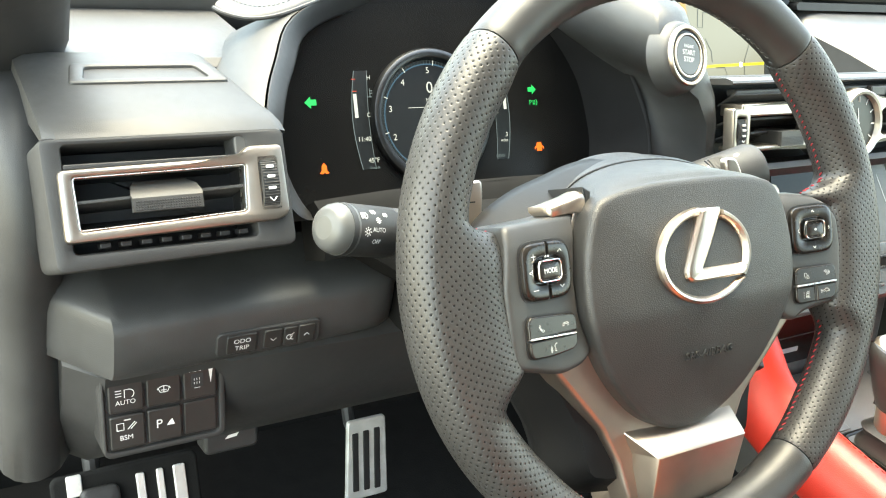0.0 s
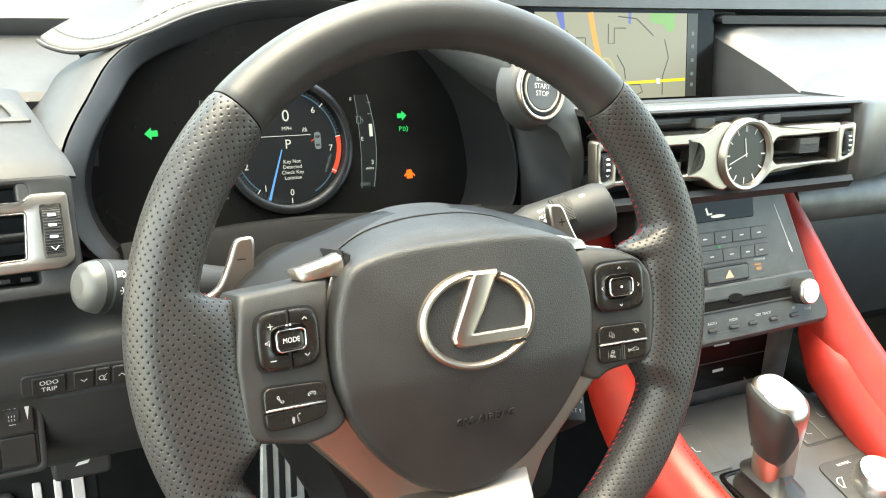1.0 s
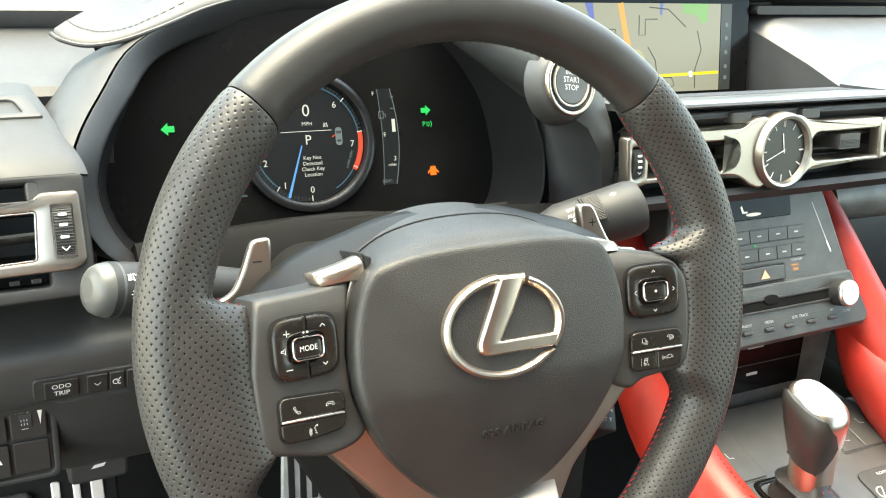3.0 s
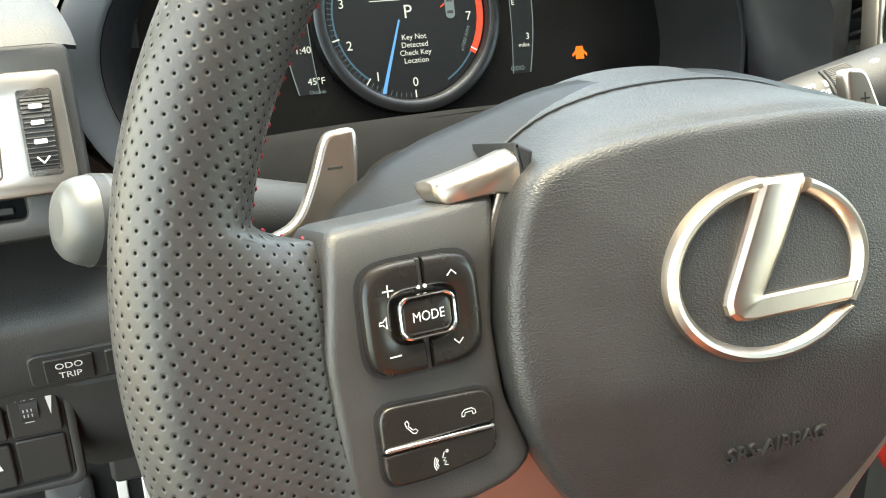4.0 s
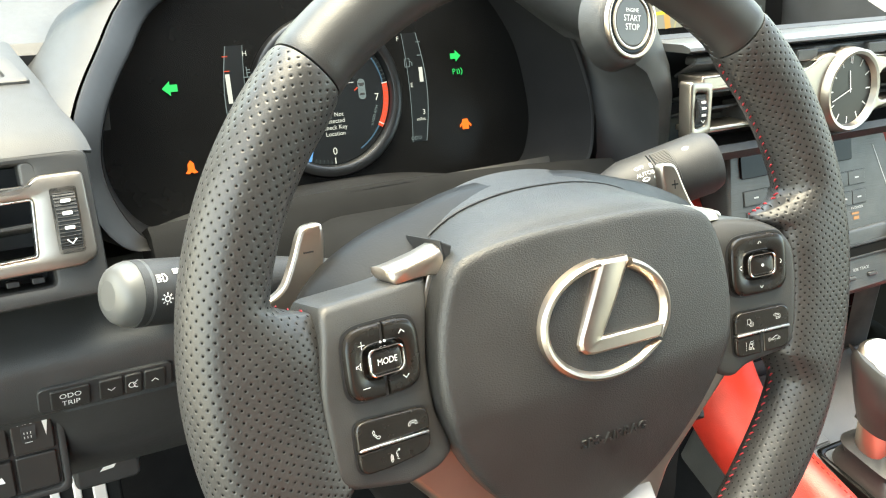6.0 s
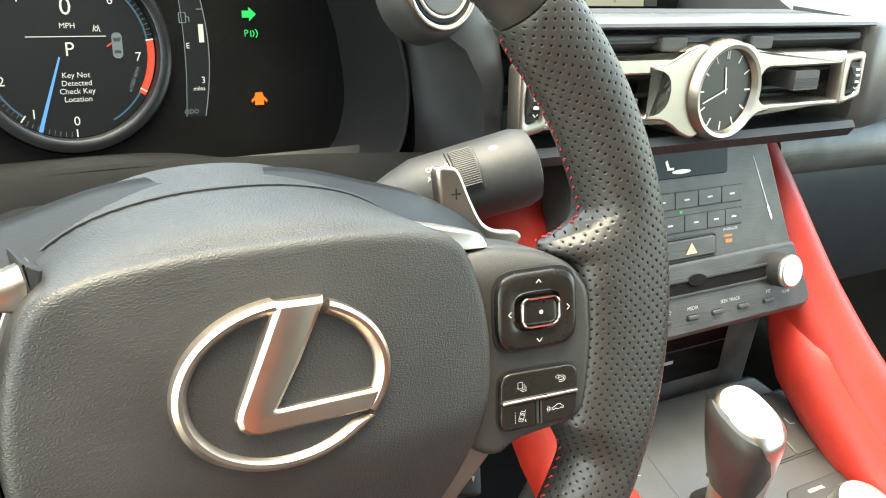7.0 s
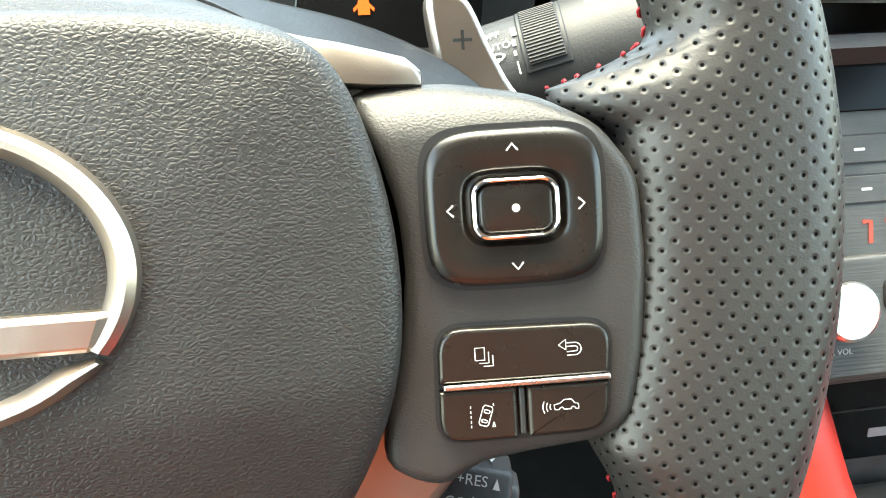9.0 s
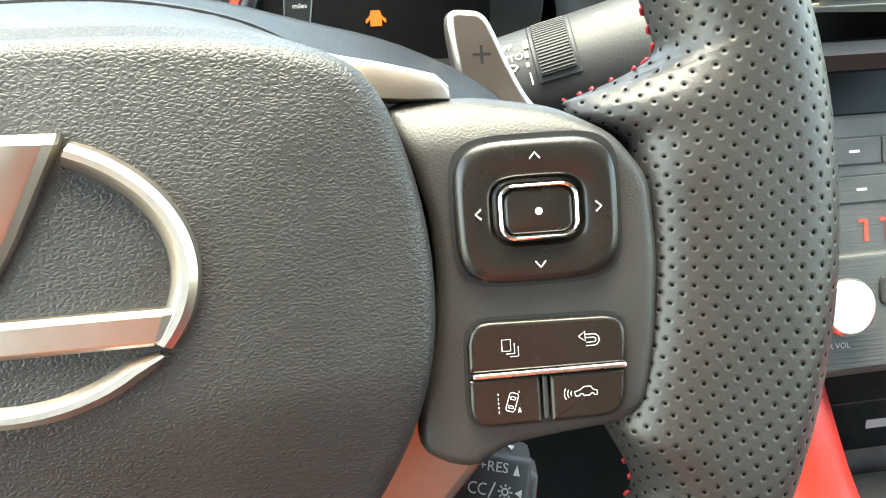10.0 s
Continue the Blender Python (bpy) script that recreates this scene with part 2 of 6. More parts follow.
def inset(pts, d):
    """A 2D outline (counter-clockwise) moved inwards by d."""
    k, out = len(pts), []
    area = sum(pts[i - 1].x * pts[i].y - pts[i].x * pts[i - 1].y for i in range(k))
    s = 1 if area > 0 else -1
    for i in range(k):
        t = (pts[(i + 1) % k] - pts[i - 1])
        t = t.normalized() if t.length > 1e-9 else Vector((1, 0))
        out.append(pts[i] + Vector((-t.y, t.x)) * d * s)
    return out


def loft(rings, cap0=True, cap1=True, closed=True, loop=False):
    bm = bmesh.new()
    rows = [[bm.verts.new(tuple(p)) for p in r] for r in rings]
    k = len(rows[0])
    pairs = list(zip(rows, rows[1:])) + ([(rows[-1], rows[0])] if loop else [])
    for a, b in pairs:
        for i in range(k if closed else k - 1):
            j = (i + 1) % k
            try:
                bm.faces.new((a[i], a[j], b[j], b[i]))
            except ValueError:
                pass
    if closed and not loop:
        for c, r, flip in ((cap0, rows[0], True), (cap1, rows[-1], False)):
            if c:
                bm.faces.new(r[::-1] if flip else r)
    bmesh.ops.recalc_face_normals(bm, faces=bm.faces)
    return bm


def lift(pts, z):
    return [(p.x, p.y, z) for p in pts]


def slab(outline, z0, z1, bevel=0.0, dome=0.0, steps=3):
    """A plate with a rounded front edge; dome: how far its middle swells forward."""
    rings = [lift(outline, z0)]
    if bevel:
        for i in range(steps + 1):
            a = radians(90 * i / steps)
            rings.append(lift(inset(outline, bevel * (1 - math.cos(a))), z1 - bevel * (1 - math.sin(a))))
    else:
        rings.append(lift(outline, z1))
    if dome:
        top = inset(outline, bevel)
        c = sum(top, Vector((0, 0))) / len(top)
        for s in (0.85, 0.65, 0.4, 0.15):
            rings.append(lift([c + (p - c) * s for p in top], z1 + dome * (1 - s * s)))
    return loft(rings)


def rim_plate(outer, inner, z0, z1, bevel=0.0):
    """A frame between two outlines with as many points each."""
    b = bevel
    rings = [lift(outer, z0), lift(outer, z1 - b), lift(inset(outer, b * 0.4), z1 - b * 0.25), lift(inset(outer, b), z1),
             lift(inset(inner, -b), z1), lift(inset(inner, -b * 0.4), z1 - b * 0.25), lift(inner, z1 - b), lift(inner, z0)]
    return loft(rings, loop=True)


def tube(path, radius, n=12, flat=1.0):
    """A swept round bar; radius: a number or one for each point of the path."""
    p = [Vector(q) for q in path]
    rings = []
    side = None
    for i, q in enumerate(p):
        t = (p[min(i + 1, len(p) - 1)] - p[max(i - 1, 0)]).normalized()
        if side is None:
            side = t.cross(Vector((0, 0, 1)))
            if side.length < 0.1:
                side = t.cross(Vector((1, 0, 0)))
        side = (side - t * side.dot(t)).normalized()
        up = side.cross(t)
        r = radius[i] if isinstance(radius, (list, tuple)) else radius
        rings.append([q + (side * math.cos(a) + up * math.sin(a) * flat) * r for a in (2 * math.pi * j / n for j in range(n))])
    return loft(rings)


def text(s, size, x, y, z, material, parent, name="lettering", turn=0, align="CENTER", wide=1.0, depth=0.0):
    cu = bpy.data.curves.new("tmp", "FONT")
    cu.body, cu.size, cu.align_x, cu.align_y = s, size * 1.4, align, "CENTER"
    cu.extrude = depth
    cu.resolution_u = 3
    tmp = bpy.data.objects.new("tmp", cu)
    scene.collection.objects.link(tmp)
    me = bpy.data.meshes.new_from_object(tmp.evaluated_get(bpy.context.evaluated_depsgraph_get()))
    bm = bmesh.new()
    bm.from_mesh(me)
    bpy.data.objects.remove(tmp)
    bpy.data.meshes.remove(me)
    bpy.data.curves.remove(cu)
    bmesh.ops.transform(bm, matrix=Matrix.Translation((x, y, z)) @ Matrix.Rotation(radians(turn), 4, "Z") @ Matrix.Diagonal((wide, 1, 1, 1)), verts=bm.verts)
    return part(name, bm, material, parent)


def ribbon(lines, width, z):
    """Flat strokes along polylines, for printed signs."""
    bm = bmesh.new()
    for line in lines:
        p = [Vector(q) for q in line]
        rows = []
        for i, q in enumerate(p):
            t = (p[min(i + 1, len(p) - 1)] - p[max(i - 1, 0)]).normalized()
            s = Vector((-t.y, t.x)) * width / 2
            rows.append((bm.verts.new((*(q + s), z)), bm.verts.new((*(q - s), z))))
        for a, b in zip(rows, rows[1:]):
            bm.faces.new((a[0], a[1], b[1], b[0]))
    for f in bm.faces:
        f.normal_update()
        if f.normal.z < 0:
            f.normal_flip()
    return bm


def patch(outlines, z):
    """Flat filled shapes, for printed signs."""
    bm = bmesh.new()
    for o in outlines:
        f = bm.faces.new([bm.verts.new((q[0], q[1], z)) for q in o])
        f.normal_update()
        if f.normal.z < 0:
            f.normal_flip()
    return bm


def arc(cx, cy, r, a0, a1, n=14, ry=None):
    return [(cx + r * math.cos(radians(a0 + (a1 - a0) * i / n)), cy + (ry or r) * math.sin(radians(a0 + (a1 - a0) * i / n))) for i in range(n + 1)]


def moved(lines, dx, dy, k=1.0):
    return [[(dx + x * k, dy + y * k) for x, y in line] for line in lines]


def step(x, a, b):
    t = min(1, max(0, (x - a) / (b - a)))
    return t * t * (3 - 2 * t)


def clip(o, y0, y1, x0=-99, x1=99, n=56):
    """The part of an outline inside a box, its points spread evenly."""
    p = list(o)
    for ax, lim, s in ((0, x0, 1), (0, x1, -1), (1, y0, 1), (1, y1, -1)):
        q = []
        for i in range(len(p)):
            a, b = p[i - 1], p[i]
            da, db = (a[ax] - lim) * s, (b[ax] - lim) * s
            if da * db < 0:
                q.append(a + (b - a) * (da / (da - db)))
            if db >= 0:
                q.append(b)
        p = q
    p = [a for i, a in enumerate(p) if (a - p[i - 1]).length > 1e-6]
    legs = [(p[(i + 1) % len(p)] - p[i]).length for i in range(len(p))]
    total, out, i, done = sum(legs), [], 0, 0.0
    for k in range(n):
        want = total * k / n
        while done + legs[i] < want:
            done += legs[i]
            i += 1
        out.append(p[i] + (p[(i + 1) % len(p)] - p[i]) * ((want - done) / legs[i]))
    return out


def squircle(a, b, p=4.5, n=48):
    out = []
    for i in range(n):
        t = 2 * math.pi * i / n
        c, s = math.cos(t), math.sin(t)
        out.append(Vector((a * math.copysign(abs(c) ** (2 / p), c), b * math.copysign(abs(s) ** (2 / p), s))))
    return out


def halved(bm, x, keep_right):
    """What lies on one side of the plane at x, its cut closed."""
    d = 1 if keep_right else -1
    geom = bm.verts[:] + bm.edges[:] + bm.faces[:]
    res = bmesh.ops.bisect_plane(bm, geom=geom, plane_co=(x, 0, 0), plane_no=(-d, 0, 0), clear_outer=True)
    edges = [e for e in bm.edges if e.is_boundary]
    bmesh.ops.holes_fill(bm, edges=edges, sides=0)
    return bm


def wrap(ob, r):
    """Lays a flat sign round a bar of radius r (metres) that runs along x."""
    for v in ob.data.vertices:
        a = v.co.y / r
        v.co.y, v.co.z = r * math.sin(a), r * math.cos(a)
    return ob


def facing(origin, x_axis, towards):
    """A pose in millimetres whose x runs along a bar and whose z faces as far as it can."""
    x = Vector(x_axis).normalized()
    z = Vector(towards)
    z = (z - x * z.dot(x)).normalized()
    y = z.cross(x)
    m = Matrix((x, y, z)).transposed().to_4x4()
    m.translation = Vector(origin) * MM
    return m


WHEEL = at(0, 0, 0, 65)
# the cluster and what frames it sit a little nearer than they were drawn
NEARER = Matrix.Translation((-0.0113, -0.0155, 0.0113)) @ Matrix.Scale(0.958, 4)

# ---- the car's shell ----
def shell():
    ground = part("ground", slab(rrect(60000, 60000, 100), -50, 0), mat("asphalt", (0.07, 0.068, 0.065), 0.8, grain=0.6, grain_size=0.004), matrix=at(0, 0, -950))
    tagged(ground, "dark asphalt ground outside the open door", "ground", kind="structure")
    floor = part("floor", slab(rrect(1580, 2360, 40), -30, 0, 4), CARPET, matrix=at(370, -430, -640))
    tagged(floor, "dark carpeted car floor", "floor", kind="structure")
    wall = part("firewall", slab(rrect(1580, 760, 30), -20, 0, 4), CARPET, matrix=at(370, 720, -270, 90))
    tagged(wall, "dark carpeted wall behind the pedals", "wall", kind="structure")
    roof = part("ceiling", slab(rrect(1580, 1290, 120), 0, 30, 8), HEADLINER, matrix=at(370, -755, 560))
    tagged(roof, "grey cloth headliner of the car", "ceiling", kind="structure")
    # added out of view in place of rear windows; its grey sets the reflections
    rear = part("wall_rear", slab(rrect(1580, 1260, 60), 0, 60, 10), REAR_CLOSURE, matrix=at(370, -1200, -50, 96))
    tagged(rear, "plain grey unseen wall added to close the cabin", "wall", kind="structure")
    w = part("wall_far", slab(rrect(2400, 560, 60), -20, 20, 10), PLASTIC, matrix=at(1160, -500, -350, 90, 0, 90))
    tagged(w, "black lower door panel of the car", "wall", kind="structure")
    w = part("sill", slab(rrect(2300, 150, 40), -20, 20, 10), PLASTIC, matrix=at(-430, -450, -580, 90, 0, 90))
    tagged(w, "black door sill of the open door", "sill", kind="structure")
    w = part("wall_quarter", slab(rrect(700, 1260, 60), -20, 20, 10), HEADLINER, matrix=at(-420, -1150, -50, 90, 0, 90))
    tagged(w, "grey trim behind the open door", "wall", kind="structure")


shell()


# ---- steering wheel ----
def steering_wheel():
    wheel = thing("steering_wheel", WHEEL, "black leather steering wheel with red stitching and silver trim", "steering wheel")
    cy, depth = -4, -14

    def section(deg, n=28):
        """The rim's cut at an angle from the wheel's right, with the swell where it meets the spokes."""
        side = (deg + 90) % 360 - 90
        a = side if side <= 90 else 180 - side
        grip = step(a, -62, -40) * (1 - step(a, 40, 50))
        start, width, reach = (11.5, 2.3, 20) if side > 90 else (12.6, 3.4, 14.5 + 11 * step(a, 7, 11.5))
        swell = step(a, -27, -20) * (1 - min(1, max(0, (a - start) / width))) ** 4
        soft = step(a, -27, -20) * (1 - step(a, 3, 17))
        out, inn, b = 183.3, 152.0 - 4 * grip - reach * swell, 16 + 1.5 * grip
        rc = 168.5
        t = radians(deg)
        ring = []
        for i in range(n):
            f = 2 * math.pi * i / n
            c, s = math.cos(f), math.sin(f)
            p = 2 + (1.0 * soft if c < 0 else 0.25)
            r = rc + (out - rc if c > 0 else inn + reach * swell - rc) * abs(c) ** (2 / p)
            if c < 0:
                r -= reach * swell * abs(c) ** (2 / p * (3.2 - 2.2 * soft))
            h = depth + b * math.copysign(abs(s) ** (2 / p), s)
            h += 2 * soft * max(0, -c)
            d = min(1, max(0, (start + 0.8 - a) / 4.6))
            roll = 1 - math.sqrt(1 - (1 - d) ** 2) if a > 0 else 0
            h = depth + (h - depth) * (1 - roll * step(inn + reach * swell + 5 - r, 0, 13))
            ring.append(Vector((r * math.cos(t) - 2.0, cy + r * math.sin(t), h)))
        return ring

    def stretch(name, a0, a1, material, label):
        count = max(8, int(abs(a1 - a0) / 0.8))
        turns = {a0 + (a1 - a0) * i / count for i in range(count + 1)}
        turns |= {q for i in range(30) for q in (11 + i * 0.18, 169 - i * 0.18) if min(a0, a1) < q < max(a0, a1)}
        rings = [section(q) for q in sorted(turns, reverse=a1 < a0)]
        for i, s in ((0, 0.965), (-1, 0.965)):
            mid = sum(rings[i], Vector()) / len(rings[i])
            rings[i] = [mid + (q - mid) * s for q in rings[i]]
        bm = loft(rings, cap0=True, cap1=True)
        uv = bm.loops.layers.uv.new("UVMap")
        where, run = {}, 0.0
        bm.verts.ensure_lookup_table()
        n = len(rings[0])
        for r, ring in enumerate(rings):
            if r:
                run += (ring[0] - rings[r - 1][0]).length * 0.93
            along = 0.0
            for i in range(n):
                if i:
                    along += (ring[i] - ring[i - 1]).length
                where[r * n + i] = (run * MM, along * MM, (along + (ring[0] - ring[-1]).length) * MM)
        for f in bm.faces:
            ids = [l.vert.index for l in f.loops]
            wrap = any(i % n == n - 1 for i in ids) and any(i % n == 0 for i in ids)
            for l in f.loops:
                u, v, _ = where[l.vert.index]
                if wrap and l.vert.index % n == 0:
                    v = where[l.vert.index + n - 1][2]
                l[uv].uv = (u, v)
        return part(name, bm, material, wheel, label, sharp=75)

    stretch("rim_top", 46.3, 133.7, LEATHER, "smooth black leather")
    stretch("rim_grip", 46, -58, PERF, "perforated black leather grip")
    stretch("rim_grip", 134, 238, PERF, "perforated black leather grip")
    stretch("rim_bottom", -58.3, -121.7, LEATHER, "smooth black leather")

    # thread along the inner side of the rim, stitch by stitch
    red = tube([(-1.5, 0, 0), (-0.9, 0, 0.45), (0.9, 0, 0.45), (1.5, 0, 0)], [0.3, 0.46, 0.46, 0.3], 6)
    first = part("stitch", red, THREAD, wheel)
    black = part("stitch", tube([(-1.2, 0, 0), (0, 0, 0.4), (1.2, 0, 0)], [0.3, 0.4, 0.3], 6), LEATHER, wheel)
    used = set()

    def sew(a0, a1, pitch, pattern, hidden):
        """Slanting stitches at even distances along the inner edge from one angle to another."""
        count = int(abs(a1 - a0) * 8)
        edge = []
        for i in range(count + 1):
            s = section(a0 + (a1 - a0) * i / count)
            edge.append((s[14].lerp(s[15], hidden), (s[14] - s[16]).normalized(), sum(s, Vector()) / len(s)))
        run, goal, sign = 0.0, pitch * 0.5, 0
        for (p, up, mid), (q, _, _) in zip(edge, edge[1:]):
            go = q - p
            run += go.length
            go.normalize()
            out = go.cross(up).normalized()
            sign = sign or (1 if out.dot(p - mid) > 0 else -1)
            if run < goal:
                continue
            goal += pitch
            out = out * sign
            x = go * 0.8 + up * (1 if a0 < 90 else -1) * (1 if a1 < a0 else -1) * -1
            x = (x - out * x.dot(out)).normalized()
            m = Matrix((x, out.cross(x), out)).transposed().to_4x4()
            m.translation = (q - out * 0.1) * MM
            if pattern not in used:
                used.add(pattern)
                pattern.matrix_local = m
            else:
                ob = new("stitch", pattern.data)
                ob.parent = wheel
                ob.matrix_local = m

    sew(45.5, 11.6, 4.3, first, 1)
    sew(134.5, 168.7, 4.3, first, 0.5)
    sew(-24, -57, 4.3, first, 1)
    sew(204, 237, 4.3, first, 0.5)
    sew(132, 48, 4.9, black, 1)

    # airbag cover: a domed shield whose upper edge folds back
    half = [(0, 41), (30, 40.5), (56, 37.5), (71.5, 31), (79.5, 14), (83.2, -8), (81.8, -30), (74, -52), (58.5, -75), (38, -95), (17, -106), (0, -108.5)]
    front = [Vector(q) for q in half] + [Vector((-x, y)) for x, y in half[-2:0:-1]]
    front = [Vector((q.x, q.y)) for q in spline([(q.x, q.y, 0) for q in front], 4)]

    def back(q, k):
        up = step(q.y, 26, 38)
        return (q.x * (1 - 0.14 * up * k), q.y + (5 + 11 * (1 - (q.x / 80) ** 2)) * up * k)

    def sag(y):
        return -17 * (max(0, -32 - y) / 74) ** 1.1

    rings = []
    for k, w in ((1.25, -62), (1.0, -46), (0.5, -20), (0.15, -2)):
        rings.append([(*back(q, k), w if step(q.y, 26, 38) > 0.01 else min(-2, w * 0.6)) for q in front])
    for i in range(5):
        a = radians(90 * i / 4)
        rings.append(lift(inset(front, 5 * (1 - math.cos(a))), 4.5 * math.sin(a)))
    c = Vector((0, -25))
    top = inset(front, 5)
    for s in (0.93, 0.8, 0.65, 0.5, 0.3, 0.1):
        rings.append(lift([c + (q - c) * s for q in top], 4.5 + 5.5 * (1 - s * s)))
    rings = [[(x, y, z + sag(y)) for x, y, z in ring] for ring in rings]
    cover = part("airbag_cover", loft(rings), AIRBAG, wheel, "grained black airbag cover", sharp=60)
    fold = [Vector((*back(q, 0.8), -37)) for q in front if q.y > 33]
    fold.sort(key=lambda q: q.x)
    part("cover_seam", tube([q + Vector((0, 0.4, 0)) for q in fold], 0.9, 6), DARK, cover, "dark joint")
    part("cover_notch", slab(rounded([(-70.5, 42), (-64.6, 38.8), (-67.2, 29), (-72, 29.5), (-70.4, 36)], 0.8), -40, -9, 1), DARK, cover, "dark notch")
    raised = text("SRS-AIRBAG", 5.2, 0, 0, 0, LEATHER, cover, "embossed_lettering", depth=0.6)
    raised.matrix_local = at(4, -62.3, 9.3 + sag(-62.3), 15)
    part("embossed_sign", ribbon([arc(0, 0, 3.6, 0, 330, 16, 1.8), [(-4, -2), (5, 2)]], 0.8, 0.6), LEATHER, cover, matrix=at(4, -71, 8.6 + sag(-71), 17))

    # emblem: an oval band, open at the top and beside the foot, and a leaning angle
    def band(a0, a1, point):
        rings, n = [], 44
        for i in range(n + 1):
            t = i / n
            a = radians(a0 + (a1 - a0) * t)
            c, e = math.cos(a), math.sin(a)
            out, inn = Vector((37.4 * c - 0.2, 28 * e - 4.3)), Vector((31.4 * c - 0.2, 23 * e - 4.3))
            inn = out + (inn - out) * (min(1, 0.4 + t * 16) if point else 1)
            rings.append([(*(out + (inn - out) * k), z) for k, z in ((0, 5), (0, 9.2), (0.1, 11), (0.36, 12.2), (0.6, 12), (0.9, 10.2), (1, 8.6), (1, 5))])
        return loft(rings)

    badge = part("emblem_ring", merged(band(64, -34, False), band(-37, -266, True)), SILVER, wheel, "polished satin silver oval", sharp=25)
    pairs = [((-2.6, 22.8), (14.4, 22.4)), ((-3.2, 21.2), (13.9, 20.4)), ((-10, 6.2), (4.8, 3)), ((-17.2, -9.6), (-3.2, -9.9)), ((-18, -12.6), (-4, -10.9)), ((-17.2, -15.6), (-4, -11.2)), ((-14.4, -17.9), (-3.7, -11.3)),
             ((-10, -18.7), (-2.6, -11.3)), ((8, -18.8), (12, -11.4)), ((27, -18.9), (30, -11.6)), ((31, -17.6), (33, -11.8))]
    rings = []
    for n, (o, q) in enumerate(pairs):
        o, q, low = Vector(o), Vector(q), 1.2 if n in (0, len(pairs) - 1) else 0
        rings.append([(*(o + (q - o) * k), z - low * (z > 9)) for k, z in ((0, 5), (0, 10), (0.03, 11.2), (0.13, 12.2), (0.18, 12.4), (0.82, 12.4), (0.87, 12.2), (0.97, 11.2), (1, 10), (1, 5))])
    part("emblem_bar", loft(rings), SILVER, badge, sharp=18)

    # lower spoke
    spoke = rounded([(-97, -42), (-99, -56), (-60, -100), (-49, -122), (-41, -158), (41, -158), (49, -122), (60, -100), (97, -56), (97, -42), (60, -30), (-60, -30)], 4)
    plate = slab(spoke, -26, -9, 3)
    for q in plate.verts:
        q.co.z += 0.9 * sag(max(q.co.y, -108))
    trim = part("lower_spoke", plate, SPOKE_SILVER, wheel, "satin silver spoke trim")
    # its foot: a face that rises from the cover to a crease, then runs down to the rim
    foot = [(-98, -32, 48), (-106, -20, 43), (-117, -4.5, 36.5), (-118.5, -3.6, 36), (-134, -9.4, 35), (-150, -15.4, 34), (-158, -20, 34), (-158, -44, 34), (-98, -44, 48)]
    block = loft([[(k * (w + g), y, z - c) for y, z, w in foot] for k, g, c in ((-1, 3, 22), (-1, 0.4, 1.6), (-1, -0.4, 0.5), (-1, -1.6, 0), (1, -1.6, 0), (1, -0.4, 0.5), (1, 0.4, 1.6), (1, 3, 22))])
    part("spoke_step", block, SPOKE_SILVER, trim, sharp=30)
    sign = part("spoke_badge", slab(rrect(30, 13, 2, cx=2, cy=-163), -14, -1, 1), GLOSS, wheel, "small black and silver badge")
    part("badge_mark", patch([[(-8, -168), (-3, -158), (12, -158), (10, -161), (0, -161), (-1, -163.5), (7, -163.5), (5, -166), (-3, -166), (-4, -168)]], -0.9), CHROME, sign)

    # spoke pods with their keys
    for side in (-1, 1):
        m = at(side * 106.5, 0, 0, 0, -7 * side, 0)
        # drawn for the left side, mirrored for the right
        body = [(-23, 25.5), (-28, -8), (-26.5, -47), (-20, -51), (8, -57.5), (24, -55), (32, -49), (24.4, -30), (22.7, -8), (25.6, 14), (30.6, 29), (10, 27)]
        if side > 0:
            body = [(32, 24.4), (26.2, 12.6), (22.7, 0), (22, -12.5), (23.6, -27), (28.6, -43), (29, -51.7), (22.4, -55.8), (16, -56.9), (12, -54), (8, -52.2), (-3.5, -50.6), (-17, -49.2), (-22.4, -45.4), (-25.2, -31), (-26.6, -13), (-25.6, 5), (-18.2, 15.2), (-6, 21.9), (10.5, 25.1), (22.5, 25.3)]
        o = clip(rounded([(x * -side, y) for x, y in body], 4), -200, 200, -200, 200, 96)
        fall = 4.2 if side < 0 else 6.5
        shape = [(0, -30)] + [(3.2 * (1 - math.cos(radians(a))), -5.4 + 3.2 * math.sin(radians(a))) for a in (0, 18, 36, 54, 72, 90)]
        bent = [[(x, y, z - (fall * step(y, 13, 29) if z > -20 else 0)) for x, y, z in lift(inset(o, d), h)] for d, h in shape]
        mid = Vector((0, -14, 0))
        for s in (0.92, 0.84, 0.76, 0.66, 0.5):
            ring = [mid + (Vector((q.x, q.y, 0)) - mid) * s for q in inset(o, 3.2)]
            bent.append([(q.x, q.y, -2.2 - fall * step(q.y, 13, 29)) for q in ring])
        pod = part("spoke_pod", loft(bent), POD, wheel, "grained black spoke pod with keys", matrix=m)
        k = -side
        well = part("key_well", slab(squircle(18.6, 16.4), -3.5, -1.75, 0), DARK, pod)

        def pad():
            return loft([lift(squircle(x, y, p), z) for x, y, z, p in ((17.6, 15.4, -2.6, 4.2), (17.6, 15.4, -0.6, 4.2), (17.2, 15.0, 0.5, 4.2), (16.2, 14.0, 1.25, 4.2), (15.4, 13.2, 1.4, 4), (10.9, 8.4, 1.2, 4), (10.2, 7.6, 0.8, 4), (9.4, 6.8, -0.9, 4), (9.4, 6.8, -1.4, 4))])

        if side < 0:
            part("volume_key", halved(pad(), -1.2, False), BUTTON, pod)
            part("seek_key", halved(pad(), 1.2, True), BUTTON, pod)
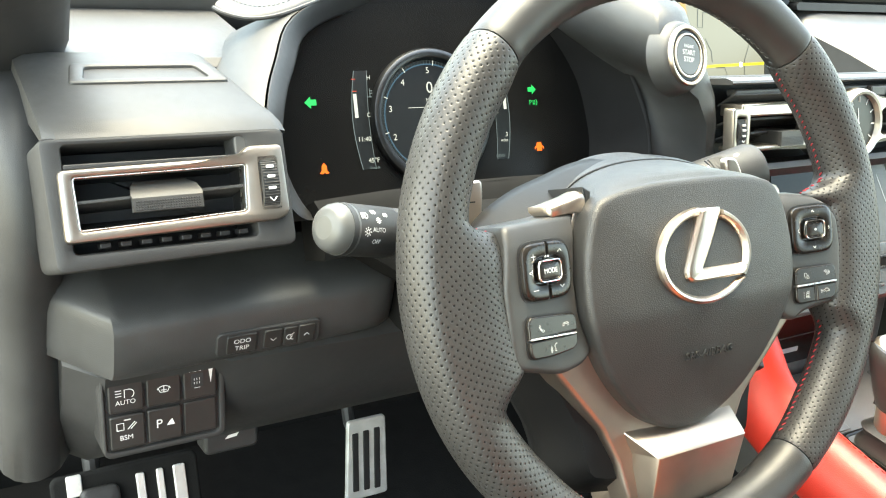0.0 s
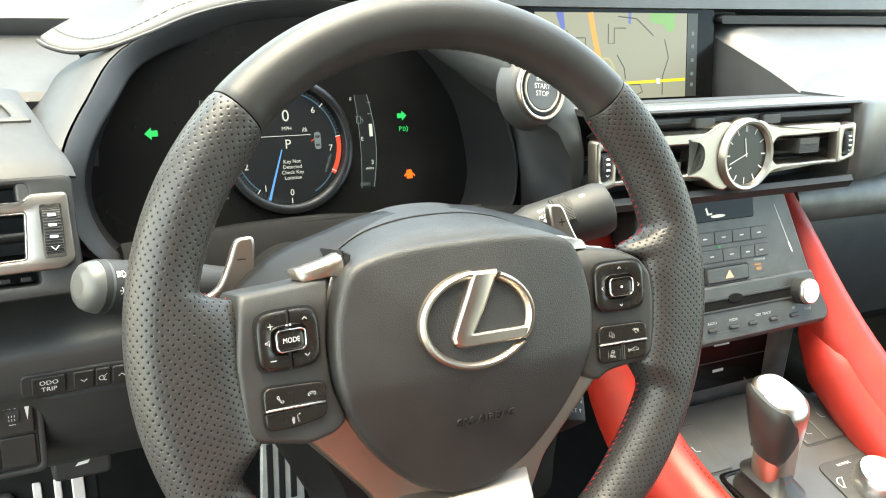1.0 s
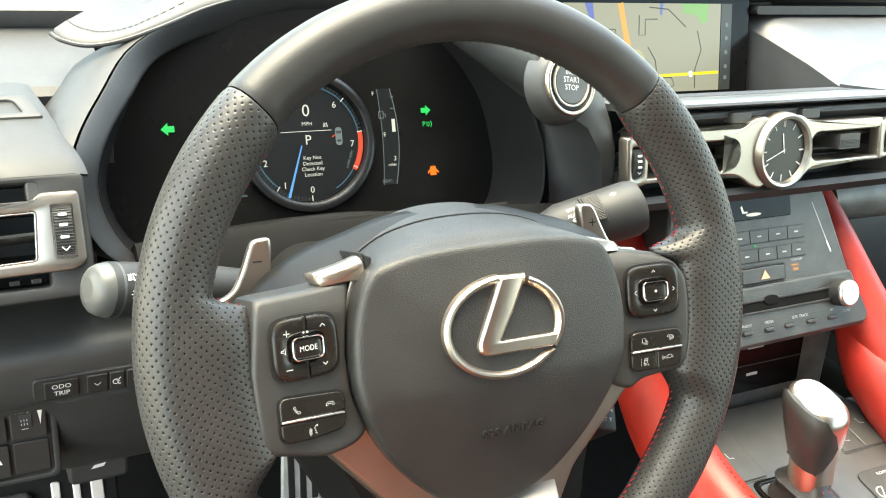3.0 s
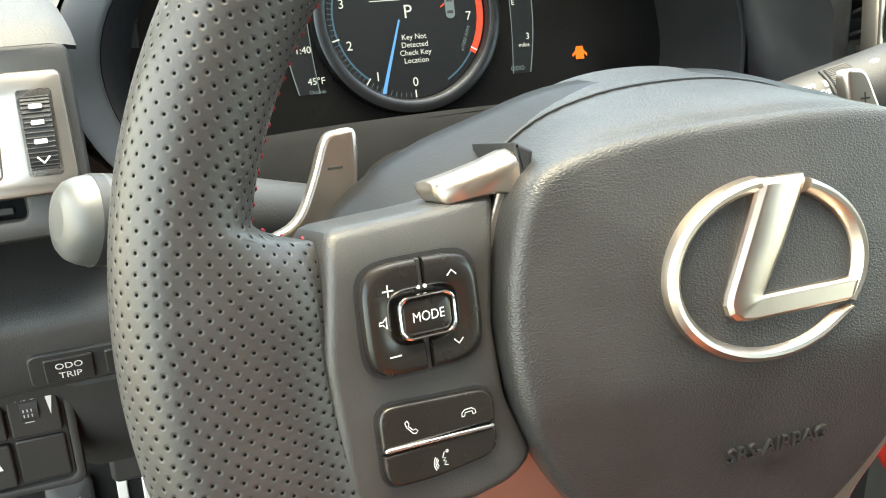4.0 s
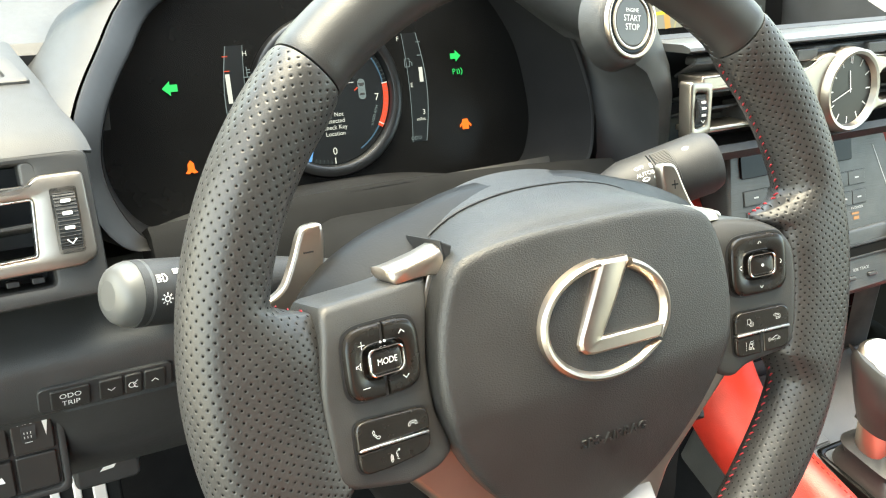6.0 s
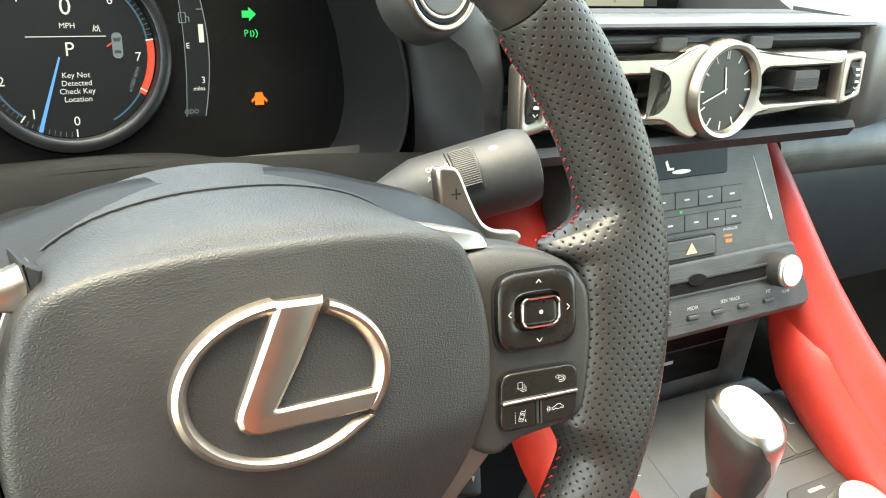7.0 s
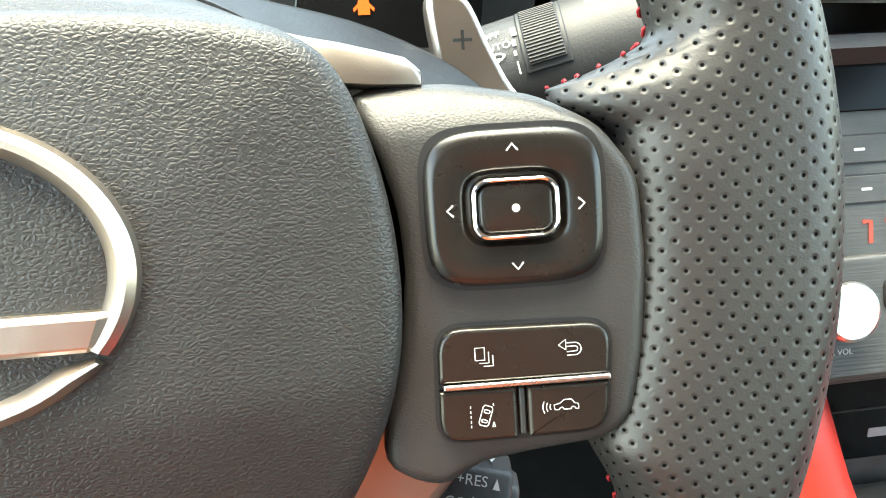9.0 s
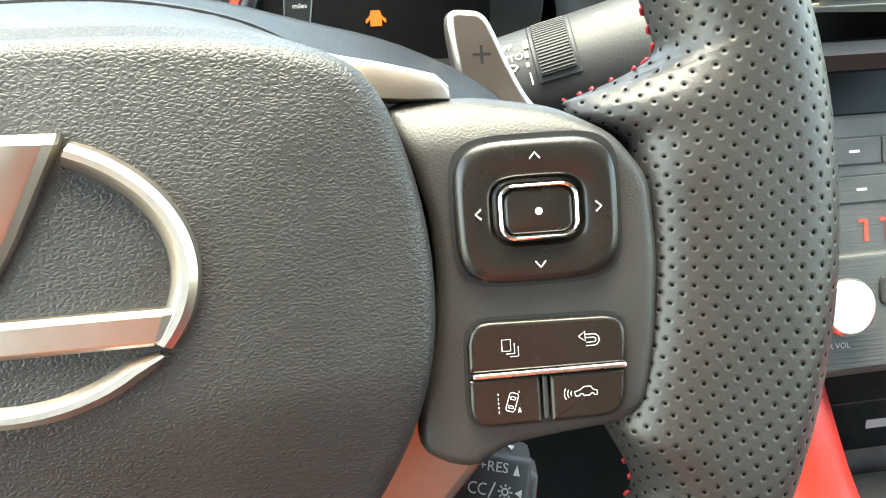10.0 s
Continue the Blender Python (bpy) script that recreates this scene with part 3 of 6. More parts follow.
            for yy in (10.9, -10.9):
                part("key_rib", slab(rrect(1.5, 8.5, 0.6, cy=yy), -2, 0.2, 0.4), PLASTIC, pod)
        else:
            part("four_way_key", pad(), BUTTON, pod)
        loop = [(q.x, q.y) for q in rrect(16.1, 11.0, 3.0, 6)]
        ring = loft([[(x + u * math.cos(f) * x / 8, y + u * math.cos(f) * y / 5.5, 2.1 + 1.4 * math.sin(f)) for x, y in loop] for u, f in ((0.62, 2 * math.pi * i / 12) for i in range(12))], loop=True)
        key = part("centre_key", slab(rrect(14.7, 9.6, 2.5), 0, 2.7, 0.9, dome=0.4), BUTTON, pod)
        part("chrome_ring", ring, CHROME, pod, "smoked chrome ring")
        if side < 0:
            text("MODE", 2.7, 0, 0, 3.2, PRINT, key, wide=0.9)
            part("dots", merged(slab(oval(0.5, 0.5, 10, -1, 7.6), 0.5, 1.1), slab(oval(0.5, 0.5, 10, 1, 7.6), 0.5, 1.1)), PRINT, pod)
            signs = [[(-11.8, 8.2), (-8.6, 8.2)], [(-10.2, 9.8), (-10.2, 6.6)], [(-11.8, -9.4), (-8.4, -9.4)], [(7.6, 9.2), (9, 10.6), (10.4, 9.2)], [(7.6, -8.4), (9, -9.8), (10.4, -8.4)],
                     [(-13.6, 0.4), (-12.6, 0.4), (-11.6, 1.6), (-11.6, -1.6), (-12.6, -0.4), (-13.6, -0.4), (-13.6, 0.4)]]
        else:
            part("dot", slab(oval(0.8, 0.8, 12), 2.8, 3.15), PRINT, key)
            signs = [[(-1.1, 11), (0, 12.3), (1.1, 11)], [(-1.1, -10.8), (0, -12.1), (1.1, -10.8)], [(-12, 1.1), (-13.2, 0), (-12, -1.1)], [(12.4, 1.1), (13.6, 0), (12.4, -1.1)]]
        for line in signs:
            part("key_sign", ribbon([line], 0.36, 1.55), PRINT, pod)
        # lower keys with a bright strip between
        lo = rounded([(-16.8, -22.6), (18.7, -24.9), (18.2, -43.8), (0, -45.6), (-16.4, -45.2)] if side < 0 else [(-16.7, -23.3), (18, -24), (16.6, -46.2), (-17.3, -46.7)], 5)
        part("key_well", slab(inset(lo, -0.8), -3.5, -1.9, 0), DARK, pod)
        cut = -35.2

        if side < 0:
            part("phone_key", slab(clip(lo, cut + 0.7, 0), -3, 0.4, 0.9), BUTTON, pod)
            part("voice_key", slab(clip(lo, -99, cut - 0.7), -3, 0.4, 0.9), BUTTON, pod)
            hook = [[(-2.1, 1.6), (-1.3, 2.2), (-0.7, 1.0), (-1.1, 0.4), (0.5, -1.3), (1.2, -1.0), (2.1, -1.8), (1.4, -2.5), (0.4, -2.3), (-1.7, 0.2), (-2.1, 1.6)]]
            down = [[(-2.6, -0.9), (-2.4, 0.3), (-1.2, 1.1), (1.2, 1.1), (2.4, 0.3), (2.6, -0.9), (1.5, -1.0), (1.3, 0.1), (-1.3, 0.1), (-1.5, -1.0), (-2.6, -0.9)]]
            talk = [[(1.2, 2.6), (0.4, 0.8), (1.4, 0.6), (0.6, -0.3), (1.6, -0.6), (0.8, -1.6), (2.2, -2.0)], arc(-0.2, -0.6, 1.4, 130, 230, 6), arc(0.2, -0.6, 2.4, 135, 225, 6), arc(0.6, -0.6, 3.4, 140, 220, 6), arc(2.2, 2.6, 0.4, 0, 360, 8)]
            for sign, x, y in ((hook, -7.8, -29.5), (down, 9.9, -29.9), (talk, 0, -41.2)):
                part("key_sign", ribbon(moved(sign, x, y, 0.86), 0.24, 0.52), PRINT, pod)
        else:
            part("page_key", slab(clip(lo, cut + 0.7, 0), -3, 0.4, 0.9), BUTTON, pod)
            part("lane_key", slab(clip(lo, -99, cut - 0.7, -99, -1.5), -3, 0.4, 0.9), BUTTON, pod)
            part("distance_key", slab(clip(lo, -99, cut - 0.7, 0.5, 99), -3, 0.4, 0.9), BUTTON, pod)
            part("key_rib", slab(rrect(1.1, 9.6, 0.3, cx=-0.5, cy=-41), -3, 0.1, 0.3), PLASTIC, pod)
            pages = [[(-1.8, -0.6), (-1.8, 2.2), (0.3, 2.2), (0.3, -0.6), (-1.8, -0.6)], [(-0.9, -1.3), (1.2, -1.3), (1.2, 1.2)], [(0.0, -2.0), (2.1, -2.0), (2.1, 0.4)]]
            turn = [[(-2.6, 1.0), (-1.0, 2.2), (-1.0, -0.2), (-2.6, 1.0)], [(-1.0, 1.4), (1.0, 1.4)] + arc(1.0, 0.0, 1.4, 80, -80, 8) + [(-0.8, -1.4)], [(-1.0, 0.6), (1.0, 0.6)] + arc(1.0, 0.0, 0.6, 60, -60, 6) + [(-0.8, -0.6)]]
            u, v, mid = Vector((0.31, 0.95)), Vector((0.95, -0.31)), Vector((0.6, -0.1))

            def box(w, h, up):
                c = mid + u * up
                return [tuple(c + v * w * i + u * h * j) for i, j in ((-1, -0.8), (-0.7, -1), (0.7, -1), (1, -0.8), (1, 0.8), (0.7, 1), (-0.7, 1), (-1, 0.8), (-1, -0.8))]

            lane = [[(-2.7, y), (-2.7, y + 0.6)] for y in (-2.7, -1.6, -0.5, 0.6, 1.7)] + [box(1.1, 2.3, 0), box(0.6, 0.35, 1.0), box(0.6, 0.3, -1.25)] + [[(2.4, 2.6), (2.4, 2.1)], [(2.3, -1.6), (2.6, -2.7), (2.0, -2.7), (2.3, -1.6)]]
            auto = [[(-1.4, -1.0), (-1.6, 0.1), (-0.3, 0.4), (0.7, 1.2), (2.4, 1.2), (3.0, 0.3), (3.9, 0.1), (3.9, -1.0), (3.2, -1.0)], arc(2.7, -1.0, 0.5, 180, 0, 5), [(2.2, -1.0), (0.6, -1.0)], arc(0.1, -1.0, 0.5, 180, 0, 5), [(-0.4, -1.0), (-1.4, -1.0)],
                    arc(-1.4, -0.3, 1.1, 145, 215, 4), arc(-1.4, -0.3, 1.9, 148, 212, 4), arc(-1.4, -0.3, 2.7, 150, 210, 4)]
            for sign, x, y in ((pages, -7.8, -29.4), (turn, 9.6, -28.9), (lane, -8.5, -41.2), (auto, 7.2, -40.2)):
                part("key_sign", ribbon(moved(sign, x, y, 0.9), 0.19, 0.52), PRINT, pod)
        strip = slab(rrect(33.6, 1.15, 0.4, 3), -2.5, 0.9, 0.42)
        part("bright_strip", strip, BRIGHT, pod, "thin chrome strip", matrix=at(0.7, -35.1, 0, 0, 0, -2 if side < 0 else 0.3))

        # silver tab above the pod: front face, rounded upper edge, top running back
        cuts = ((-95.4, 30.5, 33.4, -13), (-94.8, 28.4, 33.9, -10.5), (-92.6, 26.6, 34.4, -9), (-86, 27.3, 35.9, -8.6), (-78, 28.2, 37.8, -8.2), (-73.6, 27.4, 39.2, -8.2), (-70, 28.4, 40.2, -8.8), (-68, 31, 40.4, -10), (-67, 33, 40.6, -14))
        if side > 0:
            cuts = ((-92, 25.4, 26.6, -13), (-91.3, 24.8, 28.2, -10.6), (-88.5, 24.8, 30.8, -10), (-82, 25.0, 32.6, -9.6), (-75, 25.5, 34.4, -9.4), (-71, 28.5, 35.2, -9.4), (-66, 33.8, 36.4, -9.8), (-64, 35.6, 37, -11))
        rows = []
        for x, lo_v, hi_v, w in cuts:
            h = hi_v - lo_v
            sec = ((lo_v, w - 14), (lo_v, w - 1), (lo_v + h * 0.08, w), (hi_v - h * 0.42, w), (hi_v - h * 0.22, w - 0.7), (hi_v - h * 0.1, w - 2), (hi_v, w - 7), (hi_v - 0.4, w - 14))
            if side > 0:
                sec = ((lo_v, w - 14), (lo_v, w - 1), (lo_v + h * 0.08, w), (hi_v - h * 0.2, w), (hi_v - h * 0.06, w - 0.6), (hi_v, w - 2.4), (hi_v + 0.3, w - 8), (hi_v + 0.3, w - 14))
            rows.append([(k * x, v, ww) for v, ww in sec])
        part("silver_tab", loft(rows), SILVER, wheel, "satin silver tab", sharp=50)
        if side < 0:
            part("spoke_edge", slab(rounded([(-76, 29), (-70, 30), (-74, 18), (-79, 2), (-86, 2), (-82, 16)], 0.8), -22, -11, 1), SPOKE_SILVER, wheel, "silver spoke edge in the gap")
        # shift paddle behind the pod
        blade = spline([(k * x, y, 0) for x, y in ((-112.5, 48.5), (-107, 51), (-101.5, 49.5), (-102.5, 36), (-105, 22), (-104, 8), (-124, 6), (-143, 13), (-143, 18.5), (-132, 20.5), (-124, 25), (-118, 36))], 5)
        blade = [Vector((q.x, q.y)) for q in blade]
        pad = part("paddle_shifter", slab(blade, -67, -61, 1.8), SILVER, wheel, "satin silver shift paddle")
        mark = [[(k * -112.6, 38.8), (k * -107.6, 38.8)]] + ([[(k * -110.1, 41.3), (k * -110.1, 36.3)]] if side > 0 else [])
        part("paddle_sign", ribbon(mark, 0.8, -60.9), INK, pad)

    # rear cover of the hub
    rear = [(0, 59), (35, 57), (62, 50), (88, 42), (112, 28), (124, 8), (122, -38), (106, -62), (86, -100), (70, -140), (0, -150)]
    o = [Vector(q) for q in rear] + [Vector((-x, y)) for x, y in rear[-2:0:-1]]
    o = [Vector((q.x, q.y)) for q in spline([(q.x, q.y, 0) for q in o], 4)]
    part("hub_rear_cover", loft([lift(inset(o, 30), -95), lift(inset(o, 6), -75), lift(o, -58), lift(inset(o, 2), -48), lift(inset(o, 14), -30)]), MATT, wheel, "textured black rear cover", sharp=50)


steering_wheel()


# ---- column and stalks ----
def column():
    col = thing("steering_column", WHEEL, "black plastic steering column cover under the cluster", "steering column")
    o = rrect(150, 92, 30, 8, 0, -14)
    part("column_cover", loft([lift(inset(o, 6), -92), lift(o, -100), lift(inset(o, -6), -160), lift(inset(o, -10), -300)]), COLUMN, col, sharp=50)
    part("column_collar", slab(oval(48, 48, 32, 0, -10), -110, -70, 3), DARK, col)

    left = thing("light_stalk", WHEEL, "black light and indicator stalk with white signs", "control stalk")
    end = Vector((-195, 33, -80))
    axis = (Vector((-60, 12, -128)) - end).normalized()
    p = [end + axis * d for d in (0, 3, 9, 48, 49, 50, 62, 130)]
    part("stalk_body", tube(p[2:], [15, 15, 14.4, 14.9, 14.9, 9], 24), PLASTIC, left)
    part("stalk_end", tube([end + axis * d for d in (-0.6, 0.3, 2.2, 5, 9, 14, 15)], [6.5, 10.2, 12.4, 13.8, 14.7, 15.1, 14.6], 24), STALK_TIP, left, "smooth rounded end coloured paler for window light")
    m = facing(end + axis * 14, axis, (-0.25, 0.2, 1))
    lamp = [arc(0, 0, 1.9, -90, 90, 8) + [(0, -1.9)], [(-0.9, 1.5), (-3.2, 1.2)], [(-0.9, 0.5), (-3.2, 0.2)], [(-0.9, -0.5), (-3.2, -0.8)], [(-0.9, -1.5), (-3.2, -1.8)]]
    bulb = [arc(0, 0, 1.2, 0, 360, 10)] + [[(1.8 * math.cos(a), 1.8 * math.sin(a)), (2.8 * math.cos(a), 2.8 * math.sin(a))] for a in (math.pi * 2 * i / 8 for i in range(8))]
    for sign, x, y, k in ((lamp, 4, 5.5, 1), (bulb, 5, -4, 1), (lamp, 12, 8.5, 0.7), (bulb, 14, 3, 0.7), (lamp, 21, 7, 0.6)):
        wrap(part("stalk_sign", ribbon(moved(sign, x, y, k), 0.6, 15.3), PRINT, left, matrix=m), 0.0154)
    for s, x, y in (("AUTO", 14, -2.6), ("OFF", 13, -9.5)):
        ob = wrap(text(s, 2.6, x, y, 15.3, PRINT, left), 0.0153)
        ob.matrix_local = m

    right = thing("wiper_stalk", WHEEL, "black wiper stalk with a ribbed roller and white signs", "control stalk")
    end = Vector((187, 43, -108))
    root = Vector((62, 14, -150))
    axis = (root - end).normalized()
    part("stalk_body", tube([end + axis * d for d in (0, 2, 8, 62, 72, 84, 120)], [14, 18.6, 20.6, 19.6, 16.5, 12, 9], 28), PLASTIC, right)
    m = facing(end, -axis, (-0.35, 0.55, 1))
    def shell_piece(r, x0, x1, a0, a1, deep=3.0, n=12):
        """A curved tile on the stalk between two angles."""
        rows = []
        for i in range(n + 1):
            a = radians(a0 + (a1 - a0) * i / n)
            rows.append([(x, q * math.cos(a), 0.6 + q * math.sin(a)) for x, q in ((x0, r - deep), (x0, r - 0.4), (x0 + 0.4, r), (x1 - 0.4, r), (x1, r - 0.4), (x1, r - deep))])
        return loft(rows)

    roller = part("roller", shell_piece(20.4, -46.4, -31.8, 50, 120), DARK, right, "ribbed roller", matrix=m)
    part("roller_face", shell_piece(21.3, -45, -33.2, 56, 114), PLASTIC, roller)
    ribs = []
    for i in range(19):
        a = radians(58 + 54 * i / 18)
        ribs.append(tube([(-44.6, 21.3 * math.cos(a), 0.6 + 21.3 * math.sin(a)), (-33.6, 21.3 * math.cos(a), 0.6 + 21.3 * math.sin(a))], 0.34, 5))
    part("ribs", merged(*ribs), DARK, roller)
    wiper = [arc(0, -1, 3.2, 40, 140, 8), arc(0, -1, 1.4, 40, 140, 6), [(1.1, 0), (2.4, 1.1)], [(-1.1, 0), (-2.4, 1.1)], [(0.4, -0.6), (-1.6, 1.4)]]
    for sign, x, y, k in ((wiper, -54, -4, 1), (wiper, -22, 7, 0.9)):
        wrap(part("stalk_sign", ribbon(moved(sign, x, y, k), 0.6, 20.2), PRINT, right, matrix=m), 0.0204)
    for x, y0, y1, w in ((-47.5, 6.5, 3, 1.6), (-48, 1.5, -0.8, 1.2), (-48.3, -2.5, -4, 0.9), (-48.3, -6, -10, 0.5)):
        wrap(part("stalk_mark", ribbon([[(x, y0), (x, y1)]], w, 20.2), PRINT, right, matrix=m), 0.0204)
    for s, x, y in (("OFF", -55, 5.5), ("AUTO", -54, 0.5)):
        ob = wrap(text(s, 2.6, x, y, 20.2, PRINT, right), 0.0204)
        ob.matrix_local = m

    cruise = thing("cruise_stalk", WHEEL, "small black cruise control stalk with white lettering", "control stalk")
    m = at(106, -81, -56, -24, -4, -15)

    def block(x0, x1, points, r):
        """A bar of one outline (height, depth) with rounded edges and ends."""
        o = rounded(points, r)
        return loft([[(x, q.x, q.y) for q in inset(o, d)] for x, d in ((x0, 1.6), (x0 + 0.5, 0.5), (x0 + 1.6, 0), (x1 - 1.6, 0), (x1 - 0.5, 0.5), (x1, 1.6))])

    part("stalk_body", block(-18, 9, [(-15, 0), (8, 0), (14, -7), (14, -38), (-15, -38)], 1.5), PLASTIC, cruise, matrix=m)
    part("stalk_shoulder", block(5, 12.5, [(-14, -5), (5, -5), (10.5, -11), (10.5, -36), (-14, -36)], 1.8), PLASTIC, cruise, matrix=m)
    part("stalk_arm", tube([(106, -83, -74), (70, -60, -90), (30, -40, -120)], 8, 12), PLASTIC, cruise)
    slope = m @ at(0, 11, -3.2, -49.4)
    for word, x, y, on in (("CANCEL", 0.6, 0, slope), ("+RES", 2, 4.6, m), ("-SET", 2, -8, m)):
        ob = text(word, 2.9, x, y, 0.3, PRINT_DIM, cruise, align="RIGHT")
        ob.matrix_local = on
    signs = [arc(-7.4, -1.8, 1.5, 60, 300, 8), arc(-4.6, -1.8, 1.5, 60, 300, 8), [(-3, -4), (-1.4, 0.4)]] + moved(bulb, 1.6, -1.8, 0.75)
    part("stalk_signs", ribbon(signs, 0.42, 0.3), PRINT_DIM, cruise, matrix=m)
    part("arrow_signs", patch([[(3.4, 3), (5.4, 3), (4.4, 6)], [(3.4, -6.6), (5.4, -6.6), (4.4, -9.4)], [(4.4, -1.8), (6.4, -0.6), (6.4, -3)]], 0.3), PRINT_DIM, cruise, matrix=m)
    part("arrow_sign", patch([[(1.6, 1.1), (4, 1.1), (2.8, -1.2)]], 0.3), PRINT_DIM, cruise, matrix=slope)


column()


# ---- instrument cluster ----
def cluster():
    rim_pts = [(-130, 34, -214), (-152, 42, -206), (-167, 72, -200), (-166, 105, -201), (-149, 146, -237), (-124, 188, -277), (-60, 220, -298), (10, 233, -305), (80, 230, -303), (140, 205, -288),
               (178, 155, -256), (190, 105, -242), (189, 68, -236), (172, 40, -230), (125, 38, -225), (60, 48, -215), (0, 50, -212), (-80, 46, -213)]
    rim = spline(rim_pts, 5)
    hood = thing("cluster_hood", NEARER @ WHEEL, "black leather-covered hood round the instrument cluster", "dashboard hood")

    def face(q, k):
        f = Vector((12 + (q.x - 8) * 0.93, 126 + (q.y - 132) * 0.92, -311))
        return q + (f - q) * k

    c = Vector((8, 125, -260))

    def edge(q):
        """The front band's outer line: wider than the opening on the door's side."""
        return q + Vector((-17 * step(-q.x, 70, 150) * (1 - step(q.y, 100, 205)), 0, 2 * step(q.y, 60, 110)))

    def mouth(q):
        """The opening's line: the band is broad along the top."""
        k = step(q.y, 85, 200) * (1 - step(q.x, 90, 160))
        return q + (Vector((c.x, c.y, q.z)) - q).normalized() * 20 * k + Vector((0, 0, -14 * max(k, step(-q.x, 70, 140))))

    def flank(q, out, back):
        d = Vector((q.x - c.x, (q.y - c.y) * 0.2, 0)).normalized()
        side = step(-q.x, 60, 150) * step(q.y, 40, 120)
        return edge(q) + d * (out * side + 0.03 * back) + Vector((0, -0.12 * out * side, -back))

    rings = [[flank(q, out, back) for q in rim] for out, back in ((36, 150), (35, 70), (28, 26), (17, 8), (7, 1.5), (2, 0))]
    part("hood_shell", loft(rings, cap0=False, cap1=False), DASH_MID, hood, "grained black shell", sharp=60)
    rings = [[edge(q) + (mouth(q) - edge(q)) * k + Vector((0, 0, b)) for q in rim] for k, b in ((0, -0.5), (0.03, 1.2), (0.15, 2), (0.5, 1.4), (0.85, 0.6), (0.97, -0.4), (1, -2.5))]
    # darker material than the shell, holding the shade of a face turned from light
    part("hood_band", loft(rings, cap0=False, cap1=False), DARK, hood, "front band coloured dark for its own shade", sharp=60)
    # stitched cap on top, piped along its front edge
    seam = spline([(-180, 198, -292), (-174, 192, -284), (-158, 187, -277), (-135, 190, -277), (-104, 201, -284), (-57, 220, -298), (8, 234, -305), (70, 236, -306), (120, 224, -300), (155, 196, -284), (176, 168, -264)], 5, False)
    ahead, over = Vector((0, 0.4226, -0.9063)), Vector((0, 0.9063, 0.4226))
    mid = Vector((5, 190, -300))

    def cap_row(d, up, out=0.0):
        row = []
        for q in seam:
            side = Vector((q.x - mid.x, q.y - mid.y, 0)).normalized()
            lean = Vector((1.05 * d * step(-q.x, 60, 185), 0, 0))
            row.append(q + ahead * d + over * up + side * out + lean)
        return row

    rows = [cap_row(d, up, out) for d, up, out in ((7, -1.5, 0), (2.5, 0, 1), (4, 2.4, 1.5), (12, 5, 2), (30, 9, 3), (70, 15, 5), (130, 20, 8), (190, 20, 10))]
    part("hood_cap", loft(rows, closed=False), CAP, hood, "stitched leather cap", sharp=60)
    part("piping", tube(cap_row(0.5, -0.5, 0.8), 1.7, 8), LEATHER, hood, "dark piping")
    line = cap_row(14, 5.9, 2.1)
    sewn = []
    for p0, p1 in zip(line, line[1:]):
        n = max(1, int((p1 - p0).length / 5))
        sewn += [tube([p0 + (p1 - p0) * (i / n), p0 + (p1 - p0) * ((i + 0.6) / n)], 0.3, 5) for i in range(n)]
    part("seam_stitching", merged(*sewn), POD, hood)
    tun = [[mouth(q) + (face(q, 1.0) - mouth(q)) * k for q in rim] for k in (0.02, 0.3, 0.65, 1.0)]
    part("hood_lining", loft(tun, cap0=False, cap1=False), MATT, hood, "matt black lining", sharp=60)

    dev = thing("instrument_cluster", NEARER @ WHEEL, "dark digital instrument cluster with a lit round dial", "instrument cluster")
    z = -309.0
    part("cluster_face", slab([Vector((q.x, q.y)) for q in (face(q, 1.0) for q in rim)], z - 8, z - 1.2), SCREEN_GLASS, dev, "glossy black panel")
    cx, cy = 8.5, 111
    dial = part("dial_ring", rim_plate(oval(59, 59, 72, cx, cy), oval(49.8, 49.8, 72, cx, cy), z - 1, z + 6, 3.2), DIAL_METAL, dev, "dark metal dial ring")
    part("dial_disc", slab(oval(49.4, 49.4, 64, cx, cy), z - 1.5, z - 0.6), glow("dial_black", (0.02, 0.05, 0.09), 0.05), dial)
    part("dial_halo", ribbon([arc(cx, cy, 45.5, 232, -62 , 70)], 1.1, z - 0.4), glow("dial_halo", (0.12, 0.3, 0.55), 0.35), dial)
    ticks, small = [], []
    for i in range(0, 81):
        a = radians(270 - (i / 80) * 300)
        r0, r1 = (46, 49) if i % 10 else (44.5, 49)
        seg = [(cx + r0 * math.cos(a), cy + r0 * math.sin(a)), (cx + r1 * math.cos(a), cy + r1 * math.sin(a))]
        (small if i % 10 else ticks).append(seg)
    for seg in ticks:
        part("tick", ribbon([seg], 0.8, z - 0.2), LIT_WHITE, dial)
    part("fine_ticks", ribbon(small, 0.25, z - 0.2), LIT_DIM, dial)
    for n, (x, y) in (("0", (9, 71)), ("1", (-14, 76)), ("2", (-29, 95)), ("3", (-31, 119)), ("4", (-17, 141)), ("5", (8.5, 151)), ("6", (34, 140)), ("7", (47.5, 107))):
        text(n, 5.4, x, y, z - 0.1, LIT_WHITE, dial, "numeral")
    part("red_zone", ribbon([arc(cx, cy, 46.8, 8, -33, 20)], 4.2, z - 0.3), LIT_RED, dial)
    text("x1000 RPM", 2.4, 44, 94, z - 0.1, LIT_DIM, dial, turn=66)
    a0, a1 = Vector((3, 108)), Vector((-11.5, 66))
